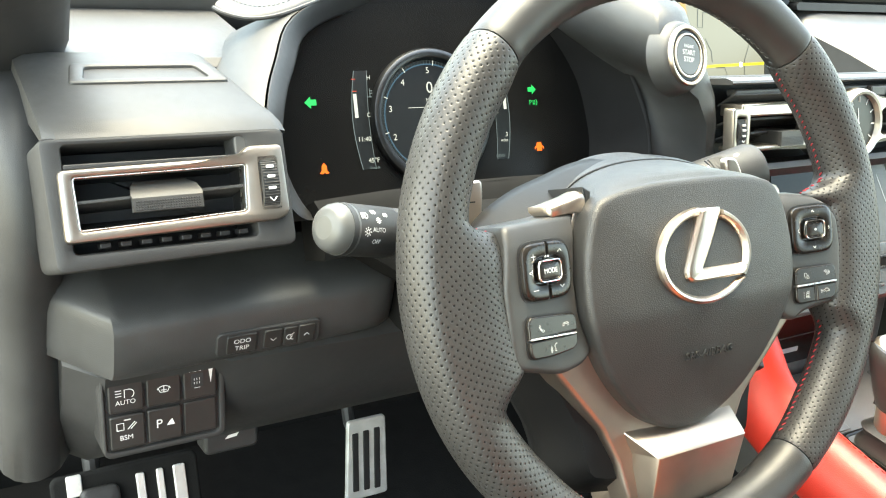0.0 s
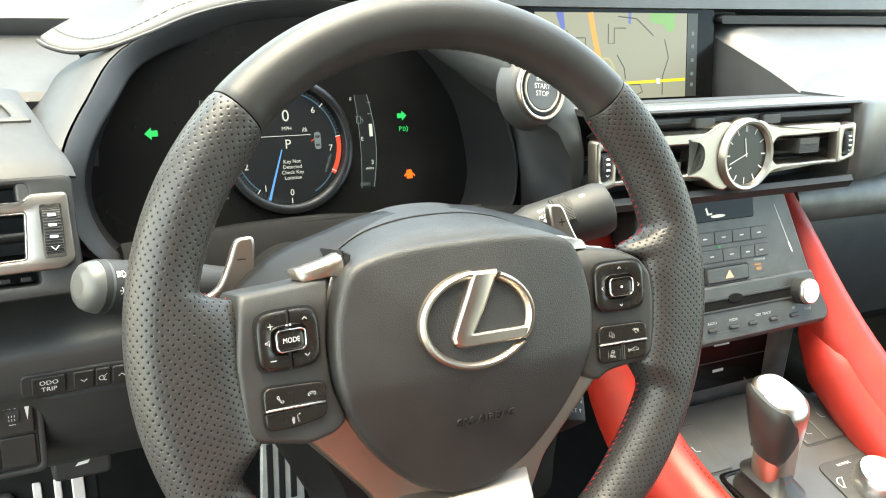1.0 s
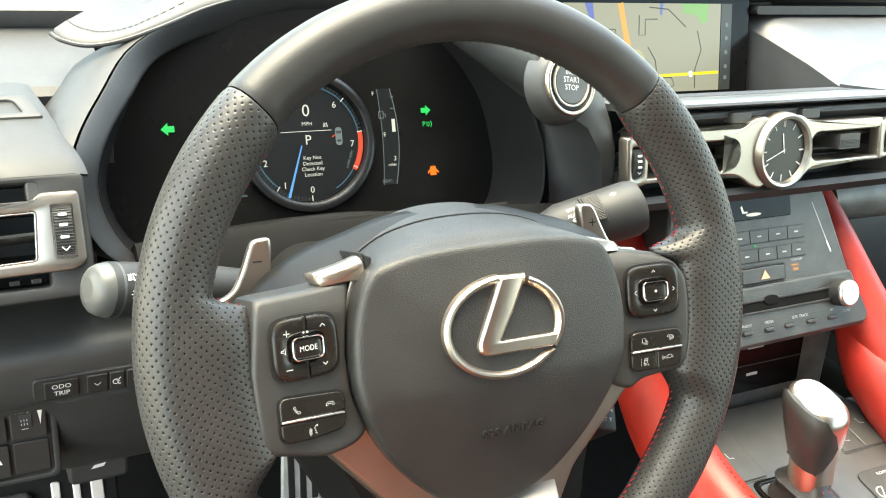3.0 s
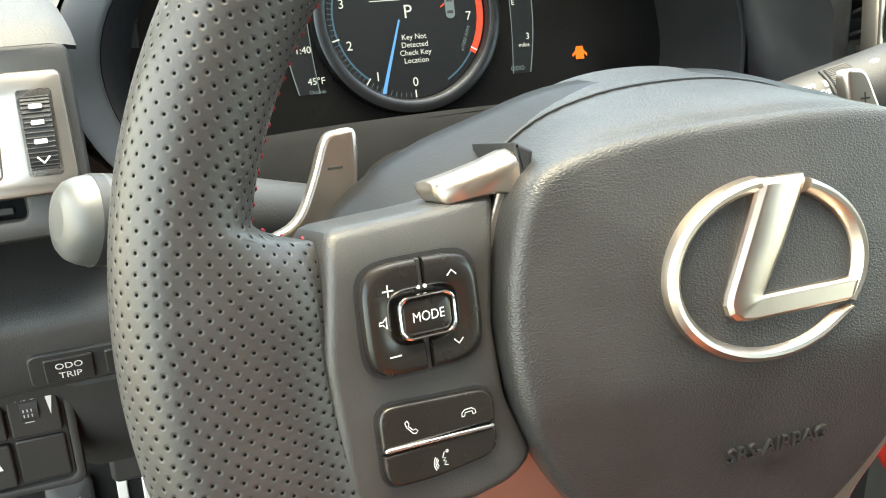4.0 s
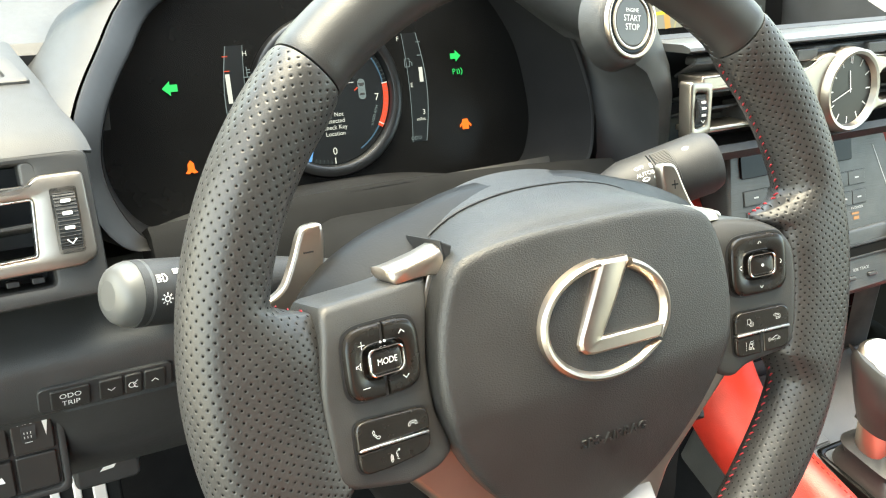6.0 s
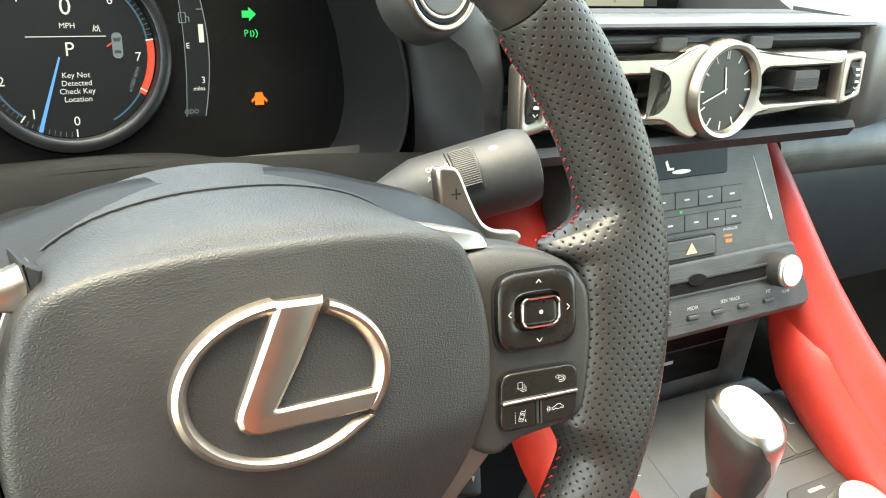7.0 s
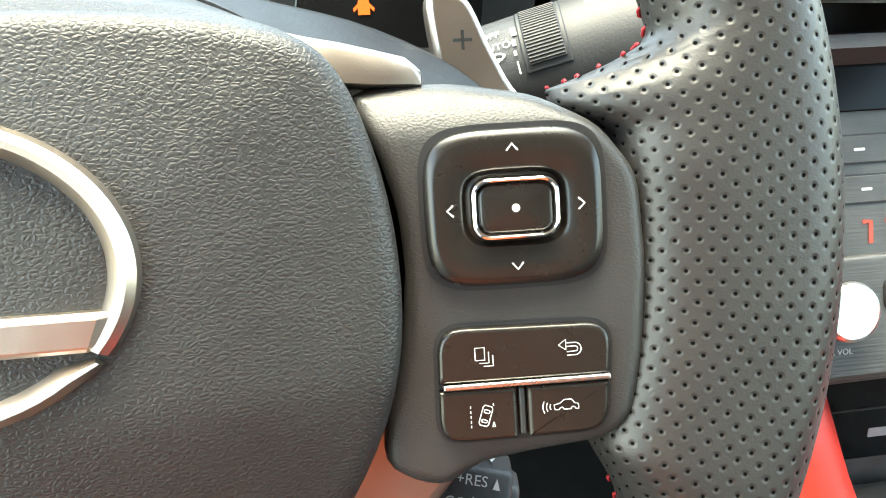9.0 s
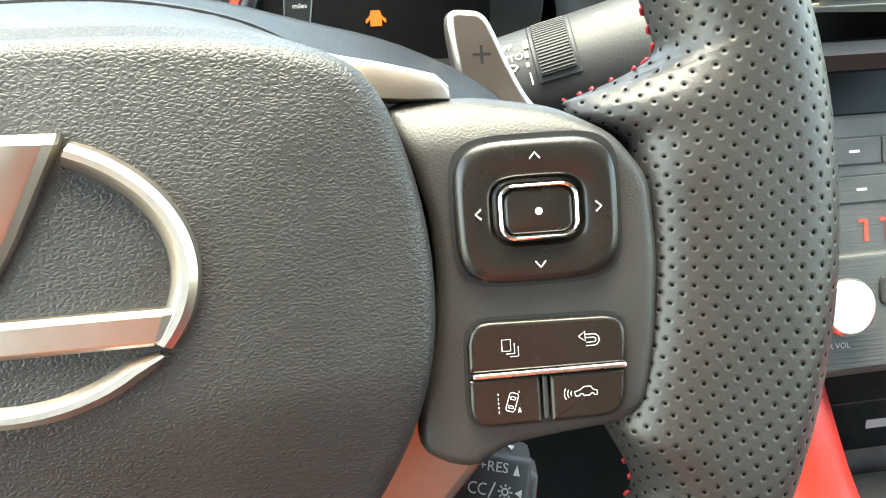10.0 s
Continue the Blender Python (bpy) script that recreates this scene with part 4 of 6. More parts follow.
    part("needle", patch([[tuple(a0 + Vector((-0.5, 0.2))), tuple(a0 + Vector((0.5, -0.2))), tuple(a1 + Vector((1.1, -0.3))), tuple(a1 + Vector((-1.1, 0.3)))]], z + 0.2), LIT_BLUE, dial, "glowing blue needle")
    text("0", 10, 9, 136, z - 0.1, LIT_WHITE, dial, "numeral")
    text("MPH", 3.2, 9, 125.5, z - 0.1, LIT_WHITE, dial)
    part("rule", ribbon([[(-14, 119.5), (30, 119.5)]], 0.5, z - 0.1), LIT_WHITE, dial)
    text("P", 8, 9, 112, z - 0.1, LIT_WHITE, dial)
    for i, s in enumerate(("Key Not", "Detected", "Check Key", "Location")):
        text(s, 3.2, 11, 97.5 - i * 4.6, z + 0.3, LIT_WHITE, dial)
    car = [Vector((q[0], q[1])) for q in rrect(6, 15, 2.6, cx=36, cy=114)]
    part("car_sign", patch([[(q.x, q.y) for q in car]], z - 0.1), LIT_DIM, dial)
    part("car_glass", patch([[(33.6, 118.5), (38.4, 118.5), (37.8, 116.3), (34.2, 116.3)], [(33.8, 109.5), (38.2, 109.5), (37.6, 111.2), (34.4, 111.2)]], z), DARK, dial)
    part("door_sign", ribbon([[(32.8, 115.5), (30, 113.5)]], 0.9, z), LIT_RED, dial)
    part("lane_sign", ribbon(moved([[(-2, -2), (-1, 2)], [(2, -2), (1, 2)], [(-0.6, -1.5), (0.6, -1.5), (0.8, 0), (0.3, 1), (-0.3, 1), (-0.8, 0), (-0.6, -1.5)]], 25, 124), 0.45, z - 0.1), LIT_WHITE, dial)

    # side gauges
    for side, px in ((-1, -60), (1, 84)):
        edge = [(px + side * 7 * math.cos(radians(90 * (i - 5) / 6)), cy + (i - 5) * 8.2) for i in range(11)]
        back = [(px - side * 11 + side * 3 * math.cos(radians(90 * (i - 5) / 6)), cy + (i - 5) * 8.2) for i in range(11)]
        g = part("side_gauge", patch([edge + back[::-1]], z - 1), glow("gauge_black", (0.03, 0.06, 0.09), 0.06), dev)
        part("gauge_edge", ribbon([edge], 0.7, z - 0.7), LIT_DIM, g)
        part("gauge_edge", ribbon([back], 0.5, z - 0.7), LIT_DIM, g)
        bx = px + side * 3
        part("gauge_bar", patch([[(bx - 1.6, cy + 4), (bx + 1.6, cy + 4), (bx + 1.6, cy + 15), (bx - 1.6, cy + 15)]] if side > 0 else [[(bx - 1.6, cy + 2), (bx + 1.6, cy + 2), (bx + 1.6, cy + 22), (bx - 1.6, cy + 22)]], z - 0.6), LIT_WHITE, g)
        part("gauge_ticks", ribbon([[(bx - 2, cy + y), (bx + 2, cy + y)] for y in (34, 24)], 0.7, z - 0.6), LIT_DIM if side > 0 else LIT_RED, g)
    for s, size, x, y, m in (("H", 3.6, -49, 146, LIT_WHITE), ("C", 3.6, -52, 115, LIT_WHITE), ("11:40", 4, -58, 95, LIT_WHITE), ("45°F", 4, -51, 77, LIT_WHITE), ("Outside", 2.2, -51, 71, LIT_DIM),
                             ("F", 3.4, 70, 148, LIT_WHITE), ("E", 3.4, 78, 113, LIT_WHITE), ("3", 4, 86, 92, LIT_WHITE), ("miles", 2.6, 83, 87, LIT_WHITE), ("ODO", 2.8, 77, 73, LIT_DIM)):
        text(s, size, x, y, z - 0.4, m, dev)
    part("gauge_sign", ribbon([[(-52, 130), (-46, 130)], [(-49, 130), (-49, 137)], [(-49, 133), (-46.5, 133)], [(-49, 135), (-46.5, 135)]], 0.7, z - 0.4), LIT_DIM, dev)
    part("gauge_sign", ribbon([[(74, 127), (74, 133), (78, 133), (78, 127), (74, 127)], [(78, 131), (80, 130), (80, 127.5)]], 0.7, z - 0.4), LIT_DIM, dev)
    # warning lamps
    arrow = [(-5.5, 0), (0, 5), (0, 2.4), (5, 2.4), (5, -2.4), (0, -2.4), (0, -5)]
    part("indicator_arrow", patch([[(-103 + x, 127 + y) for x, y in arrow]], z - 0.5), LIT_GREEN, dev, "lit green arrow")
    part("indicator_arrow", patch([[(118.5 - x * 0.9, 132 + y * 0.9) for x, y in arrow]], z - 0.5), LIT_GREEN, dev, "lit green arrow")
    text("P", 4.4, 116, 120, z - 0.5, LIT_GREEN, dev)
    part("park_sign", ribbon([arc(119, 120, 2.2, -60, 60, 6), arc(120, 120, 3.4, -50, 50, 6), [(119, 118), (119, 122)]], 0.7, z - 0.5), LIT_GREEN, dev)
    bell = [(-4.4, -3.6), (-2.4, -1.4), (-2.2, 2.6), (0, 5), (2.2, 2.6), (2.4, -1.4), (4.4, -3.6), (1.5, -4.2), (0, -3), (-1.5, -4.2)]
    part("belt_lamp", patch([[(-97 + x, 73 + y) for x, y in bell]], z - 0.5), LIT_ORANGE, dev, "lit orange seat belt lamp")
    door = [(-3, -4), (-3, -0.5), (-5, -2.6), (-5.4, -0.8), (-3, 1.5), (-2.4, 4), (2.4, 4), (3, 1.5), (5.4, -0.8), (5, -2.6), (3, -0.5), (3, -4)]
    part("door_lamp", patch([[(121.5 + x, 79 + y) for x, y in door]], z - 0.5), LIT_ORANGE, dev, "lit orange open door lamp")

    # the sill under the cluster
    sill = thing("cluster_sill", NEARER @ WHEEL, "black plastic sill below the instrument cluster", "dashboard trim")
    part("sill_panel", loft([[(x, v - 0.00022 * x * x, w) for v, w in ((52, -213), (46, -206), (20, -200), (-20 + 30 * step(-x, 70, 125), -205), (-20 + 30 * step(-x, 70, 125), -240), (46, -240))] for x in range(-150, 190, 12)]), COLUMN, sill, sharp=40)


cluster()


# ---- dashboard ----
def dashboard():
    d = thing("dashboard", at(0, 0, 0), "black soft-skinned dashboard, its top coloured lighter for glare", "dashboard")
    # top slab right of the cluster with its lip, and left block
    top = [(400, 74), (404, 86), (416, 93), (480, 98), (950, 120), (950, 40), (470, 40), (455, 60), (425, 64), (408, 70)]
    part("top_pad", loft([[(x, y + 25 * ((x - 400) / 700) ** 2, z) for y, z in top] for x in range(150, 1171, 60)]), DASH_GLARE, d, "top pad coloured lighter for glare", sharp=40)
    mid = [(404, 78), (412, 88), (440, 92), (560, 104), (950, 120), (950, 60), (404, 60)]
    part("top_pad", loft([[(x, y, z) for y, z in mid] for x in (-100, 60, 200)]), DASH_GLARE, d, sharp=40)
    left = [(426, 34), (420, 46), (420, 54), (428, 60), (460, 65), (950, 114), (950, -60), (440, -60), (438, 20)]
    part("corner_pad", loft([[(x, y, z) for y, z in left] for x in (-440, -300, -180, -60)]), DASH_GLARE, d, sharp=40)
    grille = []
    for i in range(34):
        y = 450 + i * 3.4
        grille.append(slab(rrect(130, 1.1, 0.4, 2, -215, y), 0, 2.6, 0.4))
    part("speaker_grille", merged(*grille), DARK, d, "fine black speaker slats", matrix=at(0, 0, 18, 5.7))
    # slot above the passenger side
    part("slot", slab(rrect(300, 9, 4), -14, 3), DARK, d, "dark slot", matrix=at(690, 400, 62, 80))
    # lower tier to the passenger's side, its end cut slantwise beside the screen
    tier = [(420, 58), (380, 52), (320, 42), (270, 31), (246, 24), (236, 14), (232, -4), (240, -40), (420, -40)]
    part("lower_tier", loft([[(max(546 + (400 - y) * 0.08 + g, x), y, z - low * (z > -30)) for y, z in tier] for x, g, low in ((0, 0, 16), (0, 8, 7), (0, 20, 2), (0, 38, 0), (640, 0, 0), (800, 0, 0), (1170, 0, 0))]), DASH_GLARE, d, "smooth lower tier", sharp=30)
    pocket = [(440, 80), (425, -40), (300, -26), (262, 8), (240, 14), (230, 6), (228, -40), (440, -70)]
    part("screen_pocket", loft([[(x, y, z) for y, z in pocket] for x in (205, 400, 600)]), DASH, d, "recess below the screen", sharp=40)
    # passenger side, below the vents
    low = [(232, -4), (226, -30), (222, -60), (232, -66), (240, -110), (300, -120), (300, 0)]
    part("passenger_panel", loft([[(x, y, z) for y, z in low] for x in (505, 800, 1170)]), DASH, d, sharp=40)
    belt = [(236, -58), (220, -63), (210, -74), (206, -88), (209, -99), (218, -107), (240, -104)]
    part("trim_band", loft([[(x, y, z - 0.02 * (x - 520)) for y, z in belt] for x in (522, 800, 1170)]), WOODY, d, "dark open-pore trim", sharp=40)
    box = [(238, -112), (228, -128), (232, -260), (300, -330), (500, -330), (500, -112)]
    part("glovebox", loft([[(x, y, z) for y, z in box] for x in (560, 800, 1170)]), PLASTIC, d, sharp=40)

    # pod on the door's side
    pod = [(292, 40), (286, 41), (215, 31), (194, 28), (185, 25.5), (179, 21.5), (180, 19.5), (240, 15), (292, 20)]
    part("side_pod", loft([[(x - 0.2 * (y - 180) * (x > -200), y + (4 if x in (-322, -181) else 0), z - (3 if x in (-322, -181) else 0)) for y, z in pod] for x in (-322, -316, -250, -189, -181)]), DASH_MID, d, "pod with a defrost slot", sharp=35)
    # leather roll below the vent, and knee panel
    roll = [(242, -86), (216, -91), (194, -96), (185, -98.6), (179.5, -101.6), (176.8, -105.5), (175.8, -110), (176, -118), (177, -128), (179, -138), (184, -145), (242, -152)]
    wing = [[(-328, 240 + 0.02 * (y - 180), z * 0.96 - 6) for y, z in roll], [(-288, 177 + 0.98 * (y - 176), z) for y, z in roll]]
    part("knee_roll", loft(wing + [[(x, y + k, z + r) for y, z in roll] for x, k, r in ((-282, 0, 0), (-240, 0, 1), (-180, 0, 3), (-140, 0, 4), (-110, 1, 5), (-97, 3, 5), (-88, 8, 5), (-82, 18, 5), (-80, 36, 5))]), DASH, d, "grained soft roll with a flared end", sharp=40)
    part("recess_panel", slab(rrect(150, 50, 4, 3, -247, 0), 0, 6), PLASTIC, d, matrix=at(0, 246, -76, 90))
    knee = [(200, -140), (190, -150), (200, -190), (232, -240), (262, -268), (300, -290), (420, -280), (420, -140)]
    part("knee_panel", loft([[(x, y + k, z) for y, z in knee] for x, k in ((-312, 30), (-290, 5), (-214, 5), (-206, 0), (-100, 0), (20, 0), (180, 0))]), PLASTIC, d, "smooth black knee panel", sharp=40)
    under = [(240, -60), (204, -66), (198, -100), (200, -150), (260, -160)]
    part("column_surround", loft([[(x, y + 0.002 * abs(x) ** 1.5, z) for y, z in under] for x in (-76, -60, 0, 60, 120, 180, 235)]), PLASTIC, d, "black panel round the column", sharp=40)
    back = [(432, 40), (330, 36), (302, 33), (296, 28), (296, -60), (432, -60)]
    part("dash_core", loft([[(x, y, z) for y, z in back] for x in (-340, -150)]), DASH, d, "plain inner panel")
    # end cap by the door
    cap = [(340, 34), (262, 26), (232, 14), (215, -8), (207, -34), (206, -60), (211, -86), (221, -112), (226, -150), (230, -200), (240, -256), (420, -300), (420, 26)]
    part("end_cap", loft([[(x, y + k, z) for y, z in cap] for x, k in ((-302, 26), (-312, 9), (-320, 3), (-328, 0), (-336, 1), (-343, 6), (-349, 16), (-353, 36), (-355, 70))]), DASH_MID, d, "rounded end cap", sharp=60)

    pil = thing("pillar_trim", at(0, 0, 0), "grey moulded windscreen pillar trim", "pillar trim")
    part("trim_panel", loft([[Vector((cx, cy, cz)) + Vector((rx * math.cos(a), ry * math.sin(a), 0)) for a in (2 * math.pi * i / 24 for i in range(24))]
                             for cx, cy, cz, rx, ry in ((-338, 330, 20, 50, 34), (-338, 318, 44, 56, 40), (-345, 270, 110, 58, 44), (-360, 120, 330, 54, 46), (-372, -40, 600, 50, 46))]), PLASTIC, pil, sharp=60)


dashboard()


# ---- air vents ----
def blades(parent, x0, x1, ys, z, tilt=25, depth=26):
    for y in ys:
        part("slat", slab(rrect(x1 - x0, depth, 1.2, 3), -1, 1, 0.5), DASH, parent, matrix=at((x0 + x1) / 2, y, z - depth / 2, 90 - tilt))


def vent_tab(parent, x, y, z, w=34):
    tab = part("direction_tab", loft([[(sx * w / 2 * k, yy, zz) for sx, yy in ((-1, -7), (1, -7), (1, 6), (-1, 6))] for k, zz in ((0.72, -30), (0.8, -8), (1, 0), (0.97, 3))]), POD, parent, "grey tab with a ribbed edge", matrix=at(x, y, z))
    ribs = [slab(rrect(w * 0.9, 0.7, 0.3, 2, 0, -5 + 1.2 * i), 2.6, 3.4, 0.2) for i in range(6)]
    part("ribs", merged(*ribs), PLASTIC, tab)
    return tab


def thumbwheel(parent, x, y, z, h=30, w=10):
    well = part("wheel_well", slab(rrect(w + 2.4, h + 2.4, 1.5, 3, x, y), z - 6, z + 0.3), DARK, parent)
    rings = []
    for i in range(13):
        a = radians(-60 + 10 * i)
        yy, zz = math.sin(a) / math.sin(radians(60)) * h / 2, z + 5.5 * (math.cos(a) - 0.5) * 2 - 1.5
        rings.append([(x - w / 2, y + yy, zz), (x + w / 2, y + yy, zz), (x + w / 2, y + yy, z - 6), (x - w / 2, y + yy, z - 6)])
    wheel = part("thumbwheel", loft(rings), PLASTIC, parent, "ribbed black thumbwheel")
    ribs = []
    for i in range(19):
        a = radians(-57 + 6.3 * i)
        yy, zz = math.sin(a) / math.sin(radians(60)) * h / 2, z + 5.5 * (math.cos(a) - 0.5) * 2 - 1.2
        ribs.append(tube([(x - w / 2, y + yy, zz), (x + w / 2, y + yy, zz)], 0.35, 5))
    part("ribs", merged(*ribs), PLASTIC, wheel)
    part("wheel_marks", merged(*[slab(rrect(w * 0.46, 1.7, 0.4, 2, x, y + dy * h / 30), z + 3.2, z + zz, 0.2) for dy, zz in ((9.5, 4.2), (3.5, 4.9), (-3.5, 4.9))]), PRINT, wheel)
    part("wheel_arrow", ribbon([[(x - w * 0.22, y - h * 0.3), (x, y - h * 0.38), (x + w * 0.22, y - h * 0.3)]], 0.7, z + 4.1), PRINT, wheel)


def side_vent():
    v = thing("air_vent", at(-196, 165, -5, 63), "air vent with a satin silver frame and grey slats", "air vent")
    outer = rounded([(-130, 31), (12, 31), (13, -42), (-128, -44)], 6)
    inner = rounded([(-118, 26), (-14, 26), (-12, -34), (-117, -34)], 3)
    part("housing", rim_plate(outer, inner, -60, 0, 2.5), PLASTIC, v, "grained black housing")
    part("duct", slab(inset(outer, 6), -62, -38), DARK, v)
    # silver frame: a slim band that widens to the thumbwheel
    fo = rounded([(-122, 12.5), (-20, 14), (-14, 20), (8, 20), (9, -22), (2, -26), (-122, -28)], 3.5, 5)
    fi = rounded([(-115, 8.2), (-60, 8.8), (-24, 9.2), (-16, 9.4), (-18, -19), (-60, -20.5), (-114, -22)], 2.5, 5)
    part("vent_frame", rim_plate(fo, fi, -8, 4.5, 1.6), VENT_SILVER, v, "satin silver frame")
    part("frame_edge", rim_plate(fi, inset(fi, 0.9), -6, 3.4, 0.3), BRIGHT, v, "bright inner edge")
    for y0, y1 in ((10.5, 13.5), (-25, -22.5)):
        part("duct_lip", loft([[(x, y0 - 0.02 * (x + 60), -3), (x, y1 - 0.02 * (x + 60), -3), (x, y1 * 0.7, -38), (x, y0 * 0.7, -38)] for x in (-116, -14)]), PLASTIC, v)
    part("slat", slab(rrect(98, 30, 1.2, 3), -0.9, 0.9, 0.4), PLASTIC, v, matrix=at(-66, -6.5, -15, 82, 0, 1.5))
    part("slot_floor", slab(rrect(102, 3, 1, 3, -67, 14.5), -30, -1, 0.8), PLASTIC, v)
    part("corner_block", slab(rrect(24, 13, 2.5, 3, -8, 21), -20, -1, 1.5), DASH, v)
    for i in range(8):
        part("tooth", slab(rrect(6, 3, 0.6, 2, -100 + i * 11.5, -30.5), -12, -4, 0.5), DARK, v)
    blade = [[(-64.5 + sx * w, y, z) for sx, y in ((-1, lo), (1, lo), (1, hi), (-1, hi))] for w, z, lo, hi in ((13, -26, -4, 5), (15, -10, -7, 4.5), (19, -1, -11.5, 1), (20.5, 4, -14, -4), (20, 6, -13.6, -6))]
    tab = part("direction_tab", loft(blade), POD, v, "grey tab with a studded edge", sharp=25)
    studs = [slab(oval(0.55, 0.55, 6, -82.5 + 1.5 * i, -12.6 + 1.5 * r), 5.6, 6.5, 0.2) for r in range(4) for i in range(25)]
    part("studs", merged(*studs), DARK, tab)
    thumbwheel(v, -2.5, -3, 4.2)

    slot = thing("defrost_slot", at(-248, 252, 36, 9), "narrow black window defrost slot on the pod", "air vent")
    part("slot_frame", rim_plate(rounded([(-50, -14), (50, -14), (42, 15), (-44, 15)], 4), rounded([(-40, -8), (38, -8), (33, 9), (-36, 9)], 3), -8, 2, 1.5), DASH_MID, slot)
    part("slot_well", slab(rrect(86, 24, 3, 3, -1, 0.5), -20, -12), MATT, slot)
    part("slat", loft([[(x, 10, 0.5), (x, 10, -3), (x, -3, -13), (x, -4.5, -11)] for x in (-41, 39)]), DASH_MID, slot)


side_vent()


def centre_vents():
    v = thing("centre_air_vent", at(370, 170, 0, 75), "pair of centre air vents in one satin silver frame", "air vent")
    outer = rounded([(-150, 46), (150, 46), (160, 34), (160, -20), (140, -42), (-150, -42)], 10)
    part("housing", slab(outer, -70, -46, 2), DARK, v, "black housing")
    part("top_lip", loft([[(x, y, z) for y, z in ((40, -46), (40.5, -1), (42, 1), (44, 0), (46, -7), (45, -50), (40, -60))] for x in (-160, 0, 140, 158)]), DASH_GLARE, v, sharp=40)
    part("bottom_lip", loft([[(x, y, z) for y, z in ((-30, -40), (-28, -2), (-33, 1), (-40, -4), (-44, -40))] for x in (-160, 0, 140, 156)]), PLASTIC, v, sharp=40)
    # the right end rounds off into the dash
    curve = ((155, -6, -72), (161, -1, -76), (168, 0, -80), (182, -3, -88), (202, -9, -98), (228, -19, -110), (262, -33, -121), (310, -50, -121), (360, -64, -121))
    part("end_wall", loft([[(x, y, z) for y, z in ((46 + max(0, -67 - b) * 0.46, b), (46.2, a - 12), (43.5, a - 3), (39, a), (10, a + 1), (-24, a), (-36, a - 5), (-44, b))] for x, a, b in curve]), DASH_GLARE, v, "smooth rounded end", sharp=50)
    part("upper_bar", slab(rrect(300, 6, 2, 3, 2, 33.5), -16, -6, 1.5), DASH, v)
    blades(v, -150, 150, (27,), -4, 30, 22)
    blades(v, -148, -30, (6, -6), -10, 20, 26)
    blades(v, 50, 130, (6, -6), -10, 20, 26)
    # frame bars meeting in the clock's ring
    for pts in ([(-150, 24.5), (-40, 24), (-22, 29), (-22, 17), (-40, 13.5), (-150, 14)], [(-150, -16), (-36, -15), (-20, -24), (-18, -18), (-34, -11), (-150, -12)],
                [(32, 27), (48, 24.5), (126, 24.5), (126, 15), (50, 14.5), (34, 17)], [(34, -18), (48, -14), (128, -14), (128, -10), (50, -10), (36, -13)]):
        part("frame_bar", slab(rounded(pts, 1.5), -20, 4, 1.5), VENT_SILVER, v, "satin silver bar")
    part("frame_end", rim_plate(rounded([(122, 22), (147, 24), (148, -9), (124, -15)], 4), rounded([(131, 16), (142, 17), (142, -5), (131, -8)], 2), -6, 5, 1.8), VENT_SILVER, v, "satin silver frame end")
    thumbwheel(v, 136.5, 5, 3.5, 20, 8)
    half = [(-54, 18.6), (-40, 20), (-29, 24.5), (-20, 28.5), (-8, 30), (0, 22), (2, 0), (0, -21), (-9, -29.5), (-21, -26.5), (-30, -21), (-40, -16.8), (-54, -15.4), (-52, -11.6), (-44, -10.4), (-38, -6), (-36, 2), (-37.5, 8.5), (-43, 12.8), (-52, 14)]
    for k in (1, -0.72):
        web = [Vector((3 + (q.x - 12.5) * k, q.y + 1)) for q in spline([(x, y, 0) for x, y in half], 3)]
        part("frame_web", slab(web if k > 0 else web[::-1], -24, 4.6, 1.6), VENT_SILVER, v, "curved satin silver web")
    vent_tab(v, -88, -6, 4, 30)
    vent_tab(v, 82, 6, 4, 26)
    for x in (-40, 40):
        part("corner_block", slab(rrect(22, 9, 2, 3, x, 31), -14, -1, 1.2), POD, v)
    part("left_frame_end", rim_plate(rounded([(-162, 22), (-140, 20), (-140, -16), (-160, -20)], 4), rounded([(-156, 14), (-146, 13), (-146, -9), (-155, -11)], 2), -6, 5, 1.8), VENT_SILVER, v, "satin silver frame end")
    thumbwheel(v, -151, 1, 3.5, 20, 8)

    c = thing("analogue_clock", at(370, 170, 0, 75) @ at(3, 1.6, 0), "round analogue clock with a dark face and silver bezel", "clock")
    part("bezel", loft([lift(oval(31.5, 32.5, 48), -10), lift(oval(32.2, 33.2, 48), 0), lift(oval(31.4, 32.4, 48), 7), lift(oval(29, 30, 48), 10.5), lift(oval(26.6, 27.6, 48), 10), lift(oval(25.2, 26.4, 48), 5.2)], cap0=False, cap1=False), VENT_SILVER, c, "polished satin silver bezel", sharp=60)
    part("clock_face", slab(oval(26, 27.2, 48), -2, 5.4), mat("clock_dark", (0.012, 0.013, 0.013), 0.35), c)
    marks = []
    for i in range(12):
        a = radians(30 * i)
        r0, r1 = (0.72, 0.92)
        marks.append([(26 * r0 * math.sin(a), 28 * r0 * math.cos(a)), (26 * r1 * math.sin(a), 28 * r1 * math.cos(a))])
    marks.append([(-1.6, 20.5), (-1.6, 25.5)])
    part("hour_marks", ribbon(marks, 1.1, 5.7), PRINT, c)
    part("clock_pointer", ribbon([[(1, -2), (-2, 15)], [(2, 1), (-19, -7.5)]], 1.0, 6.1), PRINT, c)


centre_vents()


